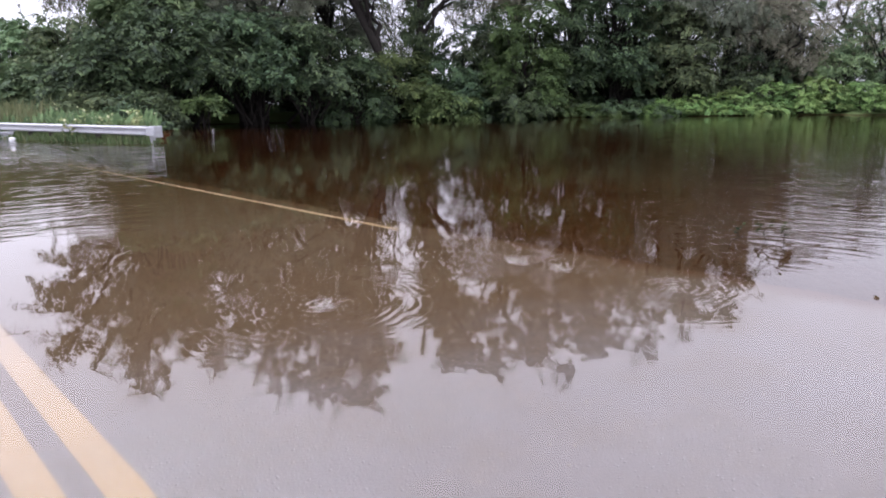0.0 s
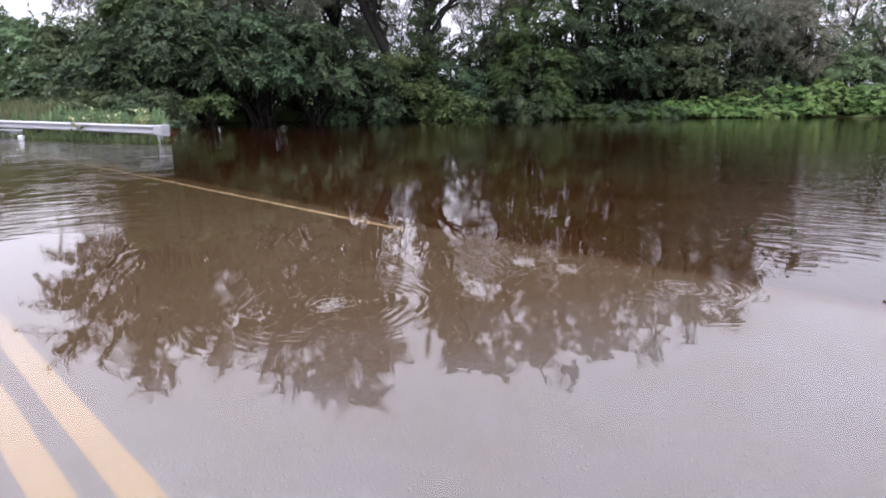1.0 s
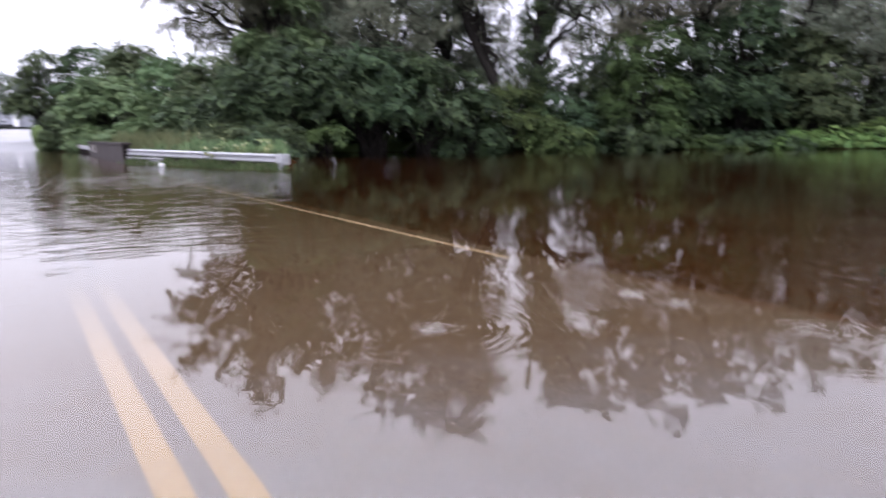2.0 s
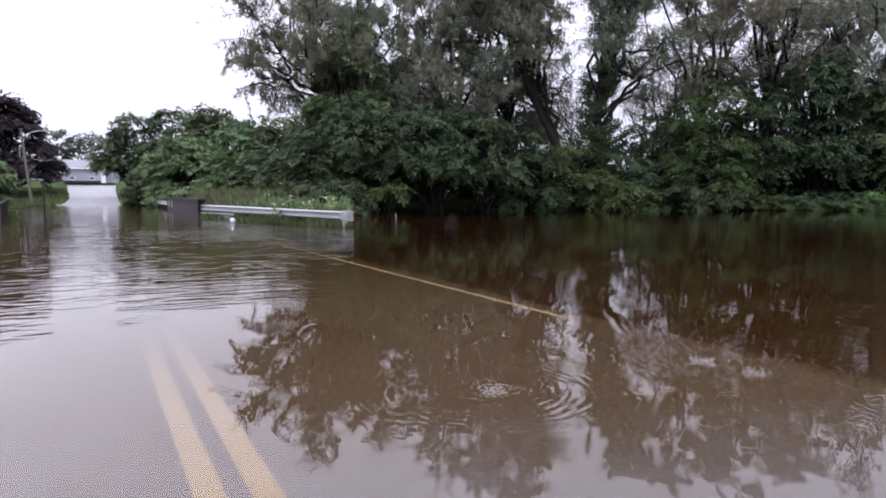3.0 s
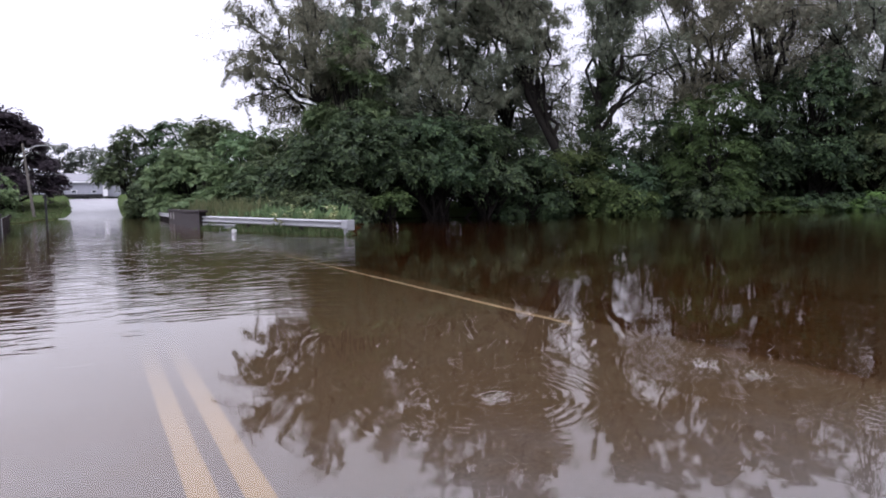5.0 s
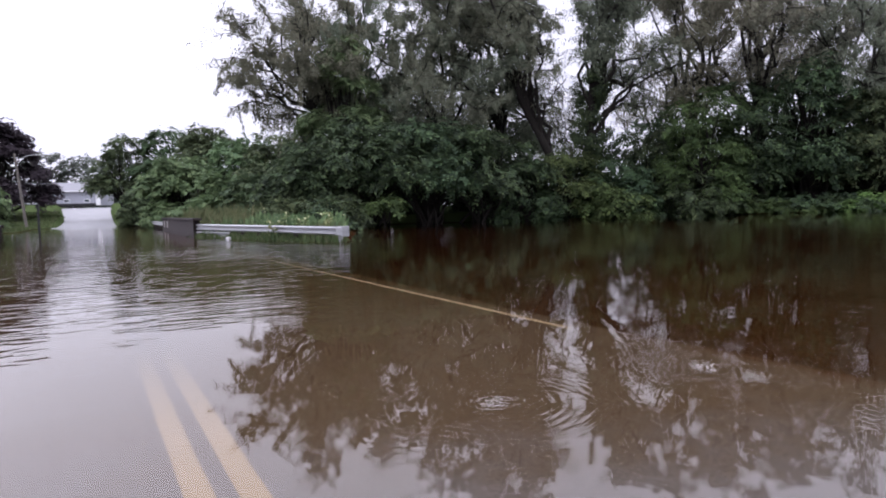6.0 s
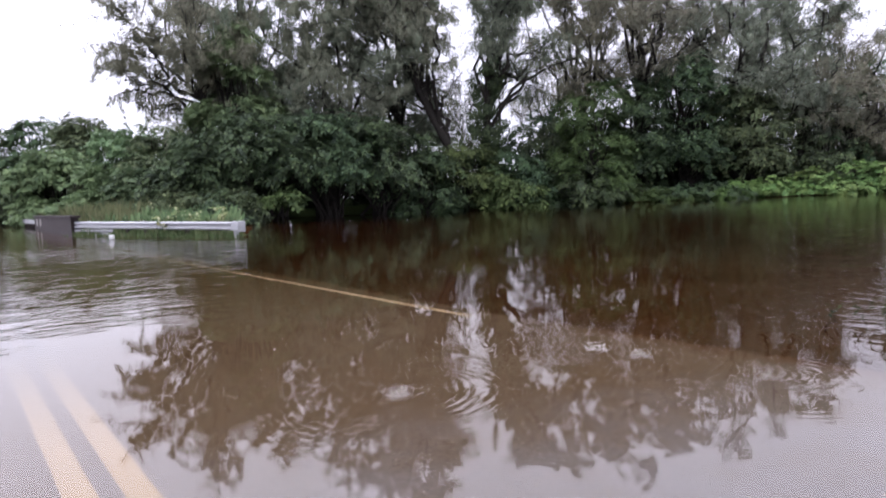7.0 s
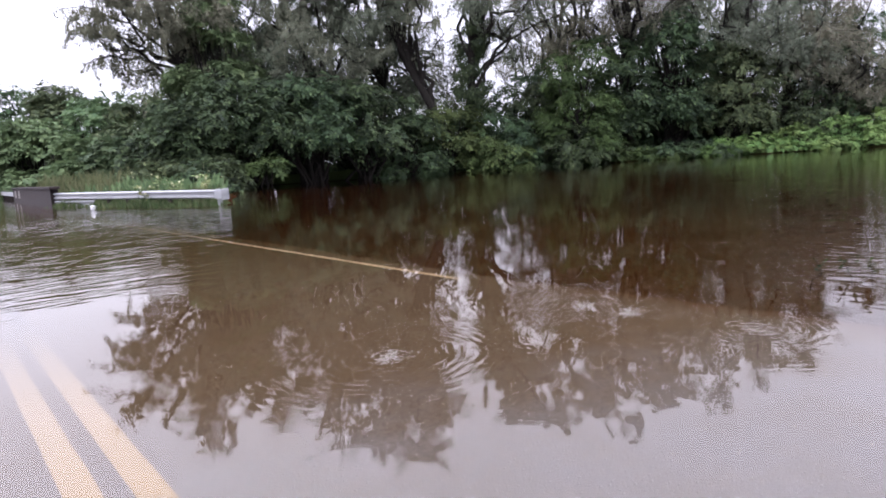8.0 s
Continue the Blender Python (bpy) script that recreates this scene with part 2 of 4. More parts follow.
def water_build():
    m, n, out = material("flood_water")
    p = n.place()
    flat = n.node("ShaderNodeMapping", None, Vector=p, Scale=(1, 1, 0)).outputs[0]
    parts = n.node("ShaderNodeSeparateXYZ", None, Vector=flat)
    away = n.node("ShaderNodeVectorMath", {"operation": "LENGTH"}, i0=flat).outputs["Value"]
    bearing = n.math("ARCTAN2", parts.outputs["X"], parts.outputs["Y"])
    blur = n.math("MULTIPLY", n.math("SUBTRACT", n.noise(flat, 0.35, 2.0), 0.5), 3.0)
    reach = n.math("ADD", away, blur)

    def crests(length, wide, seed):
        """Long-crested wavelets, their crests lying across the flood."""
        run = n.math("ADD", away, n.math("MULTIPLY", n.noise(n.node("ShaderNodeMapping", None, Vector=flat, Location=(seed, 0, 0)).outputs[0], 0.8, 2.0, 0.5), 0.9))
        v = n.node("ShaderNodeCombineXYZ", None, X=n.math("MULTIPLY", run, 1.0 / length), Y=n.math("MULTIPLY", bearing, wide), Z=seed).outputs[0]
        return n.math("SUBTRACT", n.noise(v, 1.0, 0.0), 0.5)

    # breeze on the open water along the road and off to its side, calm under the trees
    open_road = n.ramp(n.math("ADD", bearing, n.math("MULTIPLY", blur, 0.03)), 0.30, 0.46, 1.6, 0.0)
    open_side = n.ramp(n.math("ADD", bearing, n.math("MULTIPLY", blur, 0.03)), 0.95, 1.16, 0.0, 1.6)
    breeze = n.math("MAXIMUM", n.math("MAXIMUM", open_road, open_side), 0.26)
    near_end = n.math("ADD", n.ramp(bearing, -0.02, 0.10, 4.6, 6.2), n.ramp(bearing, 0.9, 1.1, 0.0, -1.5))
    started = n.ramp(n.math("SUBTRACT", reach, near_end), 0.0, 1.6)
    spent = n.ramp(reach, 24.0, 36.0, 1.0, 0.45)
    force = n.math("MULTIPLY", n.math("MAXIMUM", n.math("MULTIPLY", breeze, started), n.ramp(reach, 11.0, 20.0, 0.0, 0.75)), spent)
    # a riffle where the current comes round the end of the guard rail
    eddy = n.node("ShaderNodeVectorMath", {"operation": "DISTANCE"}, i0=flat, i1=(4.9, 20.5, 0)).outputs["Value"]
    force = n.math("ADD", force, n.ramp(eddy, 2.0, 6.0, 2.2, 0.0))
    waves = n.math("ADD", n.math("MULTIPLY", crests(0.135, 12.0, 3.0), 0.0037), n.math("MULTIPLY", crests(0.09, 16.0, 11.0), 0.0014))
    swell = n.math("MULTIPLY", n.math("SUBTRACT", n.noise(flat, 1.1, 1.0, 0.4), 0.5), 0.0002)
    small = n.math("MULTIPLY", crests(0.045, 30.0, 7.0), n.ramp(n.noise(flat, 0.9, 2.0), 0.35, 0.65, 0.00003, 0.00011))
    height = n.math("ADD", n.math("ADD", swell, small), n.math("MULTIPLY", waves, force))
    for x, y, vigour in BOILS:
        d = n.node("ShaderNodeVectorMath", {"operation": "DISTANCE"}, i0=flat, i1=(x, y, 0)).outputs["Value"]
        warped = n.math("ADD", d, n.math("MULTIPLY", n.noise(flat, 5.0, 1.0), 0.05))
        ring = n.math("SINE", n.math("MULTIPLY", warped, 2 * math.pi / 0.07))
        core = n.math("MULTIPLY", n.math("POWER", 2.718, n.math("MULTIPLY", d, -9.0)), 0.0034 * vigour)
        tight = n.math("MULTIPLY", n.math("POWER", 2.718, n.math("MULTIPLY", d, -14.0)), 0.0024 * vigour)
        height = n.math("ADD", height, n.math("MULTIPLY", n.math("SINE", n.math("MULTIPLY", warped, 2 * math.pi / 0.034)), tight))
        tail = n.math("MULTIPLY", n.ramp(d, 0.15, 1.25, 0.00055 * vigour, 0.0), n.ramp(n.noise(flat, 2.1, 1.0), 0.44, 0.62))
        height = n.math("ADD", height, n.math("MULTIPLY", ring, n.math("ADD", core, tail)))
        churn = n.math("MULTIPLY", n.math("SUBTRACT", n.noise(flat, 20.0, 1.0), 0.5), n.ramp(d, 0.03, 0.19, 0.0085 * vigour, 0.0))
        height = n.math("ADD", height, churn)
    normal = n.node("ShaderNodeBump", None, Height=height, Distance=1.0, Strength=1.0).outputs[0]
    mirror = n.node("ShaderNodeBsdfGlossy", None, Color=rgb(1, 1, 1), Roughness=0.0, Normal=normal)
    clear = n.node("ShaderNodeBsdfTransparent", None, Color=rgb(0.926, 0.878, 0.80))
    gloss = n.node("ShaderNodeFresnel", None, IOR=1.37, Normal=normal)
    both = n.node("ShaderNodeMixShader", None, Fac=gloss.outputs[0])
    n.tree.links.new(clear.outputs[0], both.inputs[1])
    n.tree.links.new(mirror.outputs[0], both.inputs[2])
    n.tree.links.new(both.outputs[0], out.inputs[0])
    return m


WATER = water_build()


# ---------------------------------------------------------------- mesh helpers
def mesh_of(name, verts, faces, mat):
    """verts: N x 3 array; faces: M x 4 array (or a list of faces)."""
    me = bpy.data.meshes.new(name)
    if isinstance(faces, np.ndarray) and len(faces):
        count, sides = faces.shape
        me.vertices.add(len(verts))
        me.vertices.foreach_set("co", np.ascontiguousarray(verts, dtype=np.float32).ravel())
        me.loops.add(count * sides)
        me.loops.foreach_set("vertex_index", faces.astype(np.int32).ravel())
        me.polygons.add(count)
        me.polygons.foreach_set("loop_start", np.arange(0, count * sides, sides, dtype=np.int32))
        me.update(calc_edges=True)
    else:
        me.from_pydata([tuple(v) for v in verts], [], [tuple(f) for f in faces])
        me.update()
    me.materials.append(mat)
    return me


def smooth(me):
    me.polygons.foreach_set("use_smooth", [True] * len(me.polygons))
    return me


def part(name, bm, mat, parent, label=""):
    """Links a bmesh (or a ready mesh) as one mesh object under a thing or a part."""
    if isinstance(bm, bmesh.types.BMesh):
        me = bpy.data.meshes.new(name)
        bm.to_mesh(me)
        bm.free()
        me.materials.append(mat)
    else:
        me = bm
    ob = new(name, me)
    ob.parent = parent
    return tagged(ob, label=label)


def thing(name, place, label, category, group="", kind="", turn=0.0):
    ob = new(name)
    ob.matrix_world = pose(*place, 0, 0, turn)
    return tagged(ob, label=label, category=category, group=group, kind=kind)


def box(bm, size, at=(0, 0, 0), bevel=0.0, turn=None):
    m = Matrix.Translation(at) @ (turn or Matrix()) @ Matrix.Diagonal((*size, 1))
    made = bmesh.ops.create_cube(bm, size=1.0, matrix=m)
    if bevel:
        edges = list({e for v in made["verts"] for e in v.link_edges})
        bmesh.ops.bevel(bm, geom=edges, offset=bevel, segments=2, affect="EDGES", profile=0.5)
    return bm


def boxed(size, at=(0, 0, 0), bevel=0.0, turn=None):
    return box(bmesh.new(), size, at, bevel, turn)


def tubes(runs, most=8):
    """Tapered tubes along runs of (points N x 3, radii N): vertices and quads."""
    verts, faces, base = [], [], 0
    for points, radii in runs:
        sides = most if max(radii) > 0.12 else 5 if max(radii) > 0.04 else 3
        points = np.asarray(points, float)
        along = np.gradient(points, axis=0)
        along /= np.linalg.norm(along, axis=1, keepdims=True) + 1e-9
        side = np.cross(along, (0.31, 0.95, 0.05))
        side /= np.linalg.norm(side, axis=1, keepdims=True) + 1e-9
        over = np.cross(along, side)
        a = np.arange(sides) * 2 * np.pi / sides
        ring = points[:, None] + np.asarray(radii)[:, None, None] * (np.cos(a)[:, None] * side[:, None] + np.sin(a)[:, None] * over[:, None])
        verts.append(ring.reshape(-1, 3))
        k = len(points)
        i, j = np.meshgrid(np.arange(k - 1), np.arange(sides), indexing="ij")
        f = np.stack([i * sides + j, i * sides + (j + 1) % sides, (i + 1) * sides + (j + 1) % sides, (i + 1) * sides + j], -1)
        faces.append(f.reshape(-1, 4) + base)
        base += k * sides
    return np.concatenate(verts), np.concatenate(faces)


def blades(rng, at, ways, length, width, normals=None, slim=False):
    """One pointed leaf at each place, lying along its way and facing its normal: vertices and faces."""
    n = len(at)
    ways = ways / (np.linalg.norm(ways, axis=1, keepdims=True) + 1e-9)
    side = np.cross(ways, rng.normal(size=(n, 3)) if normals is None else normals)
    side /= np.linalg.norm(side, axis=1, keepdims=True) + 1e-9
    ln = (length * rng.uniform(0.6, 1.3, n))[:, None]
    wd = (width * rng.uniform(0.6, 1.3, n))[:, None]
    sag = np.array([0, 0, -0.12]) * ln
    if slim:
        v = np.stack([at - side * wd * 0.5, at + side * wd * 0.5, at + ways * ln + sag], 1)
        return v.reshape(-1, 3), np.arange(n * 3).reshape(-1, 3)
    v = np.stack([at, at + ways * ln * 0.45 + side * wd * 0.5, at + ways * ln + sag, at + ways * ln * 0.45 - side * wd * 0.5], 1)
    return v.reshape(-1, 3), np.arange(n * 4).reshape(-1, 4)


def bend(rng, start, end, count, sway, arch):
    """A crooked run from start to end, arched upwards."""
    s = np.linspace(0, 1, count)[:, None]
    line = start + (end - start) * s
    wobble = rng.normal(size=(count, 3)) * sway
    wobble[0] = wobble[-1] = 0
    line = line + wobble * np.sin(np.pi * s)
    line[:, 2] += arch * np.sin(np.pi * s[:, 0])
    return line


def polar(azimuth, distance):
    """A place on the ground, degrees to the right of the road's line from the eye."""
    return distance * math.sin(radians(azimuth)), distance * math.cos(radians(azimuth))


# ---------------------------------------------------------------- ground
def bank(x, y):
    """Height of the bare ground over the flood water, metres."""
    r = np.hypot(x, y)
    az = np.degrees(np.arctan2(x, y))
    wave = 1.1 * np.sin(az * 0.55) + 0.6 * np.sin(az * 1.7 + 1.0)
    shore = np.interp(az, [-180, -100, -60, -20, 14, 19, 24, 32, 40, 50, 62, 70, 76, 84, 100, 180], [60, 60, 60, 160, 160, 43.5, 45.5, 46.5, 46.5, 49.5, 52.5, 53, 55, 60, 64, 64])
    right = r - shore - wave
    # the verge behind the guard rail, and the bank past the bridge
    rail = ((x - 7.9) * 14.0 + (y - 22.0) * 3.3) / 14.4
    nose = (-(x - 8.2) * 18.0 + (y - 22.6) * 7.0) / 19.3
    verge = np.minimum(np.minimum(rail, nose), x - 5.0) * 0.45
    beyond = np.minimum(x - 5.2, y - 48.0)
    left = np.minimum(-x - 6.5, y - 66.0)
    far = y - 82.0 + 0.6 * x
    behind = -y - 9.0
    land = np.maximum.reduce([right, verge, beyond, left, far, np.minimum(behind, 60 - np.abs(x) * 0)])
    rise = np.where(land > 0, 0.9 * (1 - np.exp(-np.maximum(land, 0) / 7.0)), np.maximum(land * 0.09, -0.55))
    rise = rise + np.where(y > 78, np.clip((y - 84) * 0.046, 0, 3.2), 0) * np.clip((30 - np.abs(x + 2)) / 14, 0, 1)
    road = np.clip((4.9 - np.abs(x - 0.1)) / 0.9, 0, 1)
    bed = np.where(y < 78, -0.035 - 0.0025 * np.maximum(y, 0), rise)
    trough = np.clip((np.interp(y, [74, 100, 158], [3.4, 3.4, 5.2]) - np.abs(x - np.interp(y, [74, 100, 158], [-1.4, -1.7, -3.0]))) / 0.5, 0, 1)
    climb = np.clip((y - 84) * 0.046, -0.4, 3.1)
    far_rise = rise * (1 - trough) + (climb - 0.12) * trough
    return np.where(y < 74, rise * (1 - road) + bed * road, far_rise)


def spaced(stops):
    out = []
    for a, b, step in stops:
        out.extend(np.arange(a, b, step))
    return np.array(out + [stops[-1][1]])


xs = spaced([(-1500, -200, 130), (-200, -40, 16), (-40, -8, 2.0), (-8, 12, 0.4), (12, 90, 1.5), (90, 200, 11), (200, 1500, 130)])
ys = spaced([(-1500, -200, 130), (-200, -20, 18), (-20, 0, 2.0), (0, 30, 0.6), (30, 150, 1.5), (150, 300, 15), (300, 1500, 120)])
gx, gy = np.meshgrid(xs, ys)
gz = bank(gx, gy)
rough = np.random.default_rng(3).normal(size=gz.shape)
gz = gz + np.where((gz > 0.1) & (gy < 74), 0.05, 0.006) * rough * np.where(np.abs(gx - 0.1) < 5.2, 0, 1)
grid = np.arange(gx.size).reshape(gx.shape)
quads = np.stack([grid[:-1, :-1], grid[:-1, 1:], grid[1:, 1:], grid[1:, :-1]], -1).reshape(-1, 4)
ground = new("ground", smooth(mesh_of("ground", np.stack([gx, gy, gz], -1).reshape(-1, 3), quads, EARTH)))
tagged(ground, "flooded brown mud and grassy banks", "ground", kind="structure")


def ground_height(x, y):
    return float(bank(np.array(float(x)), np.array(float(y))))


# the submerged carriageway: edges a little ragged
ry = spaced([(-30, 0, 2.0), (0, 12, 0.2), (12, 76, 1.0)])
half = np.linspace(-1, 1, 19)
ragged = np.random.default_rng(5).normal(size=len(ry)) * 0.025
edge_r = np.interp(ry, [-30, 1, 3, 5, 90], [4.6, 4.52, 4.4, 4.24, 3.6]) + ragged
edge_l = np.full(len(ry), -3.75) - ragged
rx = edge_l[:, None] + (edge_r - edge_l)[:, None] * (half * 0.5 + 0.5)[None]
rz = np.broadcast_to((-0.012 - 0.0016 * np.maximum(ry, 0))[:, None], rx.shape) - 0.012 * np.abs(half)[None] ** 8
grid = np.arange(rx.size).reshape(rx.shape)
quads = np.stack([grid[:-1, :-1], grid[:-1, 1:], grid[1:, 1:], grid[1:, :-1]], -1).reshape(-1, 4)
road = new("road", smooth(mesh_of("road", np.stack([rx, np.broadcast_to(ry[:, None], rx.shape), rz], -1).reshape(-1, 3), quads, ASPHALT)))
tagged(road, "worn grey asphalt road under shallow brown flood water", "road", kind="structure")


def marking(name, x0, x1, y0, y1, mat, label):
    yy = spaced([(y0, min(y1, 12.0), 0.15), (min(y1, 12.0), y1 + 0.01, 1.0)])
    jag = np.random.default_rng(int(x0 * 100) + 50).normal(size=(len(yy), 2)) * 0.0015
    z = -0.012 - 0.0016 * np.maximum(yy, 0) + 0.004
    drift = -0.022 * np.clip(yy - 2, 0, 40)
    lo, hi = x0 + jag[:, 0], x1 + jag[:, 1]
    if "edge" in label:
        lo, hi = lo - 0.022 * (yy - 5), hi - 0.022 * (yy - 5)
    if "yellow" in label:
        lo, hi = lo + drift, hi + drift
    v = np.stack([np.stack([lo, yy, z], -1), np.stack([hi, yy, z], -1)], 1).reshape(-1, 3)
    k = np.arange(len(yy) - 1) * 2
    ob = new(name, mesh_of(name, v, np.stack([k, k + 1, k + 3, k + 2], -1), mat))
    return tagged(ob, label, "road marking", kind="structure")


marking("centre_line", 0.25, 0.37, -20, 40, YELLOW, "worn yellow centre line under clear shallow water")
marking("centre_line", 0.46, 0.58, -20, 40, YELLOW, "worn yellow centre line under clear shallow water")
marking("edge_line", 3.899, 3.967, 4.8, 40, CREAM, "fading cream edge line under brown water")

# the road past the flood climbs towards the house
fy = np.linspace(74, 158, 57)
fx = np.linspace(0, 1, 9)
mid = np.interp(fy, [74, 100, 158], [-1.4, -1.7, -3.0])
wide = np.interp(fy, [74, 100, 158], [3.7, 3.7, 5.5])
px = (mid - wide)[:, None] + (2 * wide)[:, None] * fx[None]
py = np.broadcast_to(fy[:, None], px.shape)
pz = np.broadcast_to(np.clip((fy - 84) * 0.046, -0.4, 3.1)[:, None], px.shape)
grid = np.arange(px.size).reshape(px.shape)
quads = np.stack([grid[:-1, :-1], grid[:-1, 1:], grid[1:, 1:], grid[1:, :-1]], -1).reshape(-1, 4)
far_road = new("road_far", smooth(mesh_of("road_far", np.stack([px, py, pz], -1).reshape(-1, 3), quads, WET_ROAD)))
tagged(far_road, "wet pale road climbing out of the flood", "road", kind="structure")

# the flood
w = 420.0
flood = new("water", mesh_of("water", np.array([(-w, -60, 0), (w, -60, 0), (w, w, 0), (-w, w, 0)], float), np.array([[0, 1, 2, 3]]), WATER))
tagged(flood, "still brown flood water with faint ripples", "water", kind="structure")


# ---------------------------------------------------------------- guard rail and bridge parapets
def w_beam(length):
    """A corrugated beam along +y, its face towards -x, with a little thickness."""
    prof = [(0.0, -0.155), (0.02, -0.15), (0.10, -0.112), (0.10, -0.085), (0.012, -0.022), (0.012, 0.022), (0.10, 0.085), (0.10, 0.112), (0.02, 0.15), (0.0, 0.155)]
    ring = [(-x, z) for x, z in prof] + [(-x + 0.006, z) for x, z in reversed(prof)]
    k = len(ring)
    v = [(x, y, z) for y in (0.0, length) for x, z in ring]
    f = [(i, (i + 1) % k, k + (i + 1) % k, k + i) for i in range(k)]
    h = k // 2
    for o in (0, k):
        f += [(o + i, o + i + 1, o + k - 2 - i, o + k - 1 - i) for i in range(h - 1)]
    return mesh_of("beam", np.array(v), f, STEEL)


def guardrail(start, end, top0, top1, label, terminal=True):
    run = Vector((end[0] - start[0], end[1] - start[1], 0))
    length = run.length
    turn = -math.degrees(math.atan2(run.x, run.y))
    rail = thing("guardrail", (start[0], start[1], 0), label, "guardrail", turn=turn)
    n = max(2, round(length / 3.8))
    step = length / n
    for i in range(n):
        za, zb = (top0 + (top1 - top0) * (i + e) / n - 0.155 for e in (0, 1))
        beam = part("beam", w_beam(step + 0.1), STEEL, rail)
        beam.matrix_local = Matrix.Translation((0.004 * (i % 2), i * step, za)) @ Matrix.Rotation(math.atan2(zb - za, step), 4, "X")
    for i in range(2 * n + 1):
        y = 0.25 + (length - 0.5) * i / (2 * n)
        top = top0 + (top1 - top0) * y / length
        post = part("post", boxed((0.12, 0.14, top + 0.75), (0.085, y, (top - 0.75) / 2 + 0.01), 0.01), STAINED if i else STEEL, rail)
    if terminal:
        low_beam = part("beam", w_beam(4.2), STEEL, rail)
        low_beam.matrix_local = Matrix.Translation((0.0, length - 4.2, 0.13))
        bm = boxed((0.05, 0.42, 0.31), (-0.11, 0.04, top0 - 0.155), 0.02)
        box(bm, (0.30, 0.05, 0.38), (0.02, -0.19, top0 - 0.165), 0.02)
        part("terminal", bm, STEEL, rail, "pale flared steel end plate")
    return rail


guardrail((7.68, 22.1), (4.4, 35.6), 0.57, 0.66, "grey galvanised guardrail standing in flood water")
guardrail((-5.9, 46.0), (-8.6, 74.0), 0.6, 0.7, "grey galvanised guardrail beside the far lane", terminal=False)


def parapet(x, y0, y1, thick, label):
    wall = thing("bridge_parapet", (x, (y0 + y1) / 2, 0), label, "bridge parapet")
    long = y1 - y0
    part("wall", boxed((thick, long, 1.7), (0, 0, 0.0), 0.02), STAINED, wall)
    part("coping", boxed((thick + 0.12, long + 0.5, 0.12), (0, -0.15, 0.91), 0.02), STAINED, wall)
    return wall


right_parapet = parapet(4.35, 35.6, 55.0, 0.34, "stained brown concrete bridge parapet rising from the flood")
for y in (5.2, 7.6):
    part("marker_plate", boxed((0.02, 1.1, 0.5), (-0.185, y, 0.5), 0.004), POLE, right_parapet, "pale narrow marker plate")
guardrail((4.35, 55.4), (4.15, 69.0), 0.62, 0.66, "grey galvanised guardrail past the bridge parapet", terminal=False)
parapet(-5.7, 29.0, 44.0, 0.34, "stained brown concrete bridge parapet rising from the flood")


# ---------------------------------------------------------------- trees and shrubs
def put_tree(name, x, y, runs, leaves, bark, foliage, label, category, group=""):
    """A tree from its limb runs and leaf blades, all relative to its base."""
    z = ground_height(x, y) - 0.05
    top = thing(name, (x, y, z), label, category, group)
    part("trunk", smooth(mesh_of("trunk", *tubes(runs), bark)), bark, top)
    part("crown", mesh_of("crown", *leaves, foliage), foliage, top)
    return top


def stretch(azimuth):
    """The right-hand bank lies somewhat farther off."""
    return float(np.interp(azimuth, [38, 47, 60, 90], [1.0, 1.05, 1.12, 1.12]))


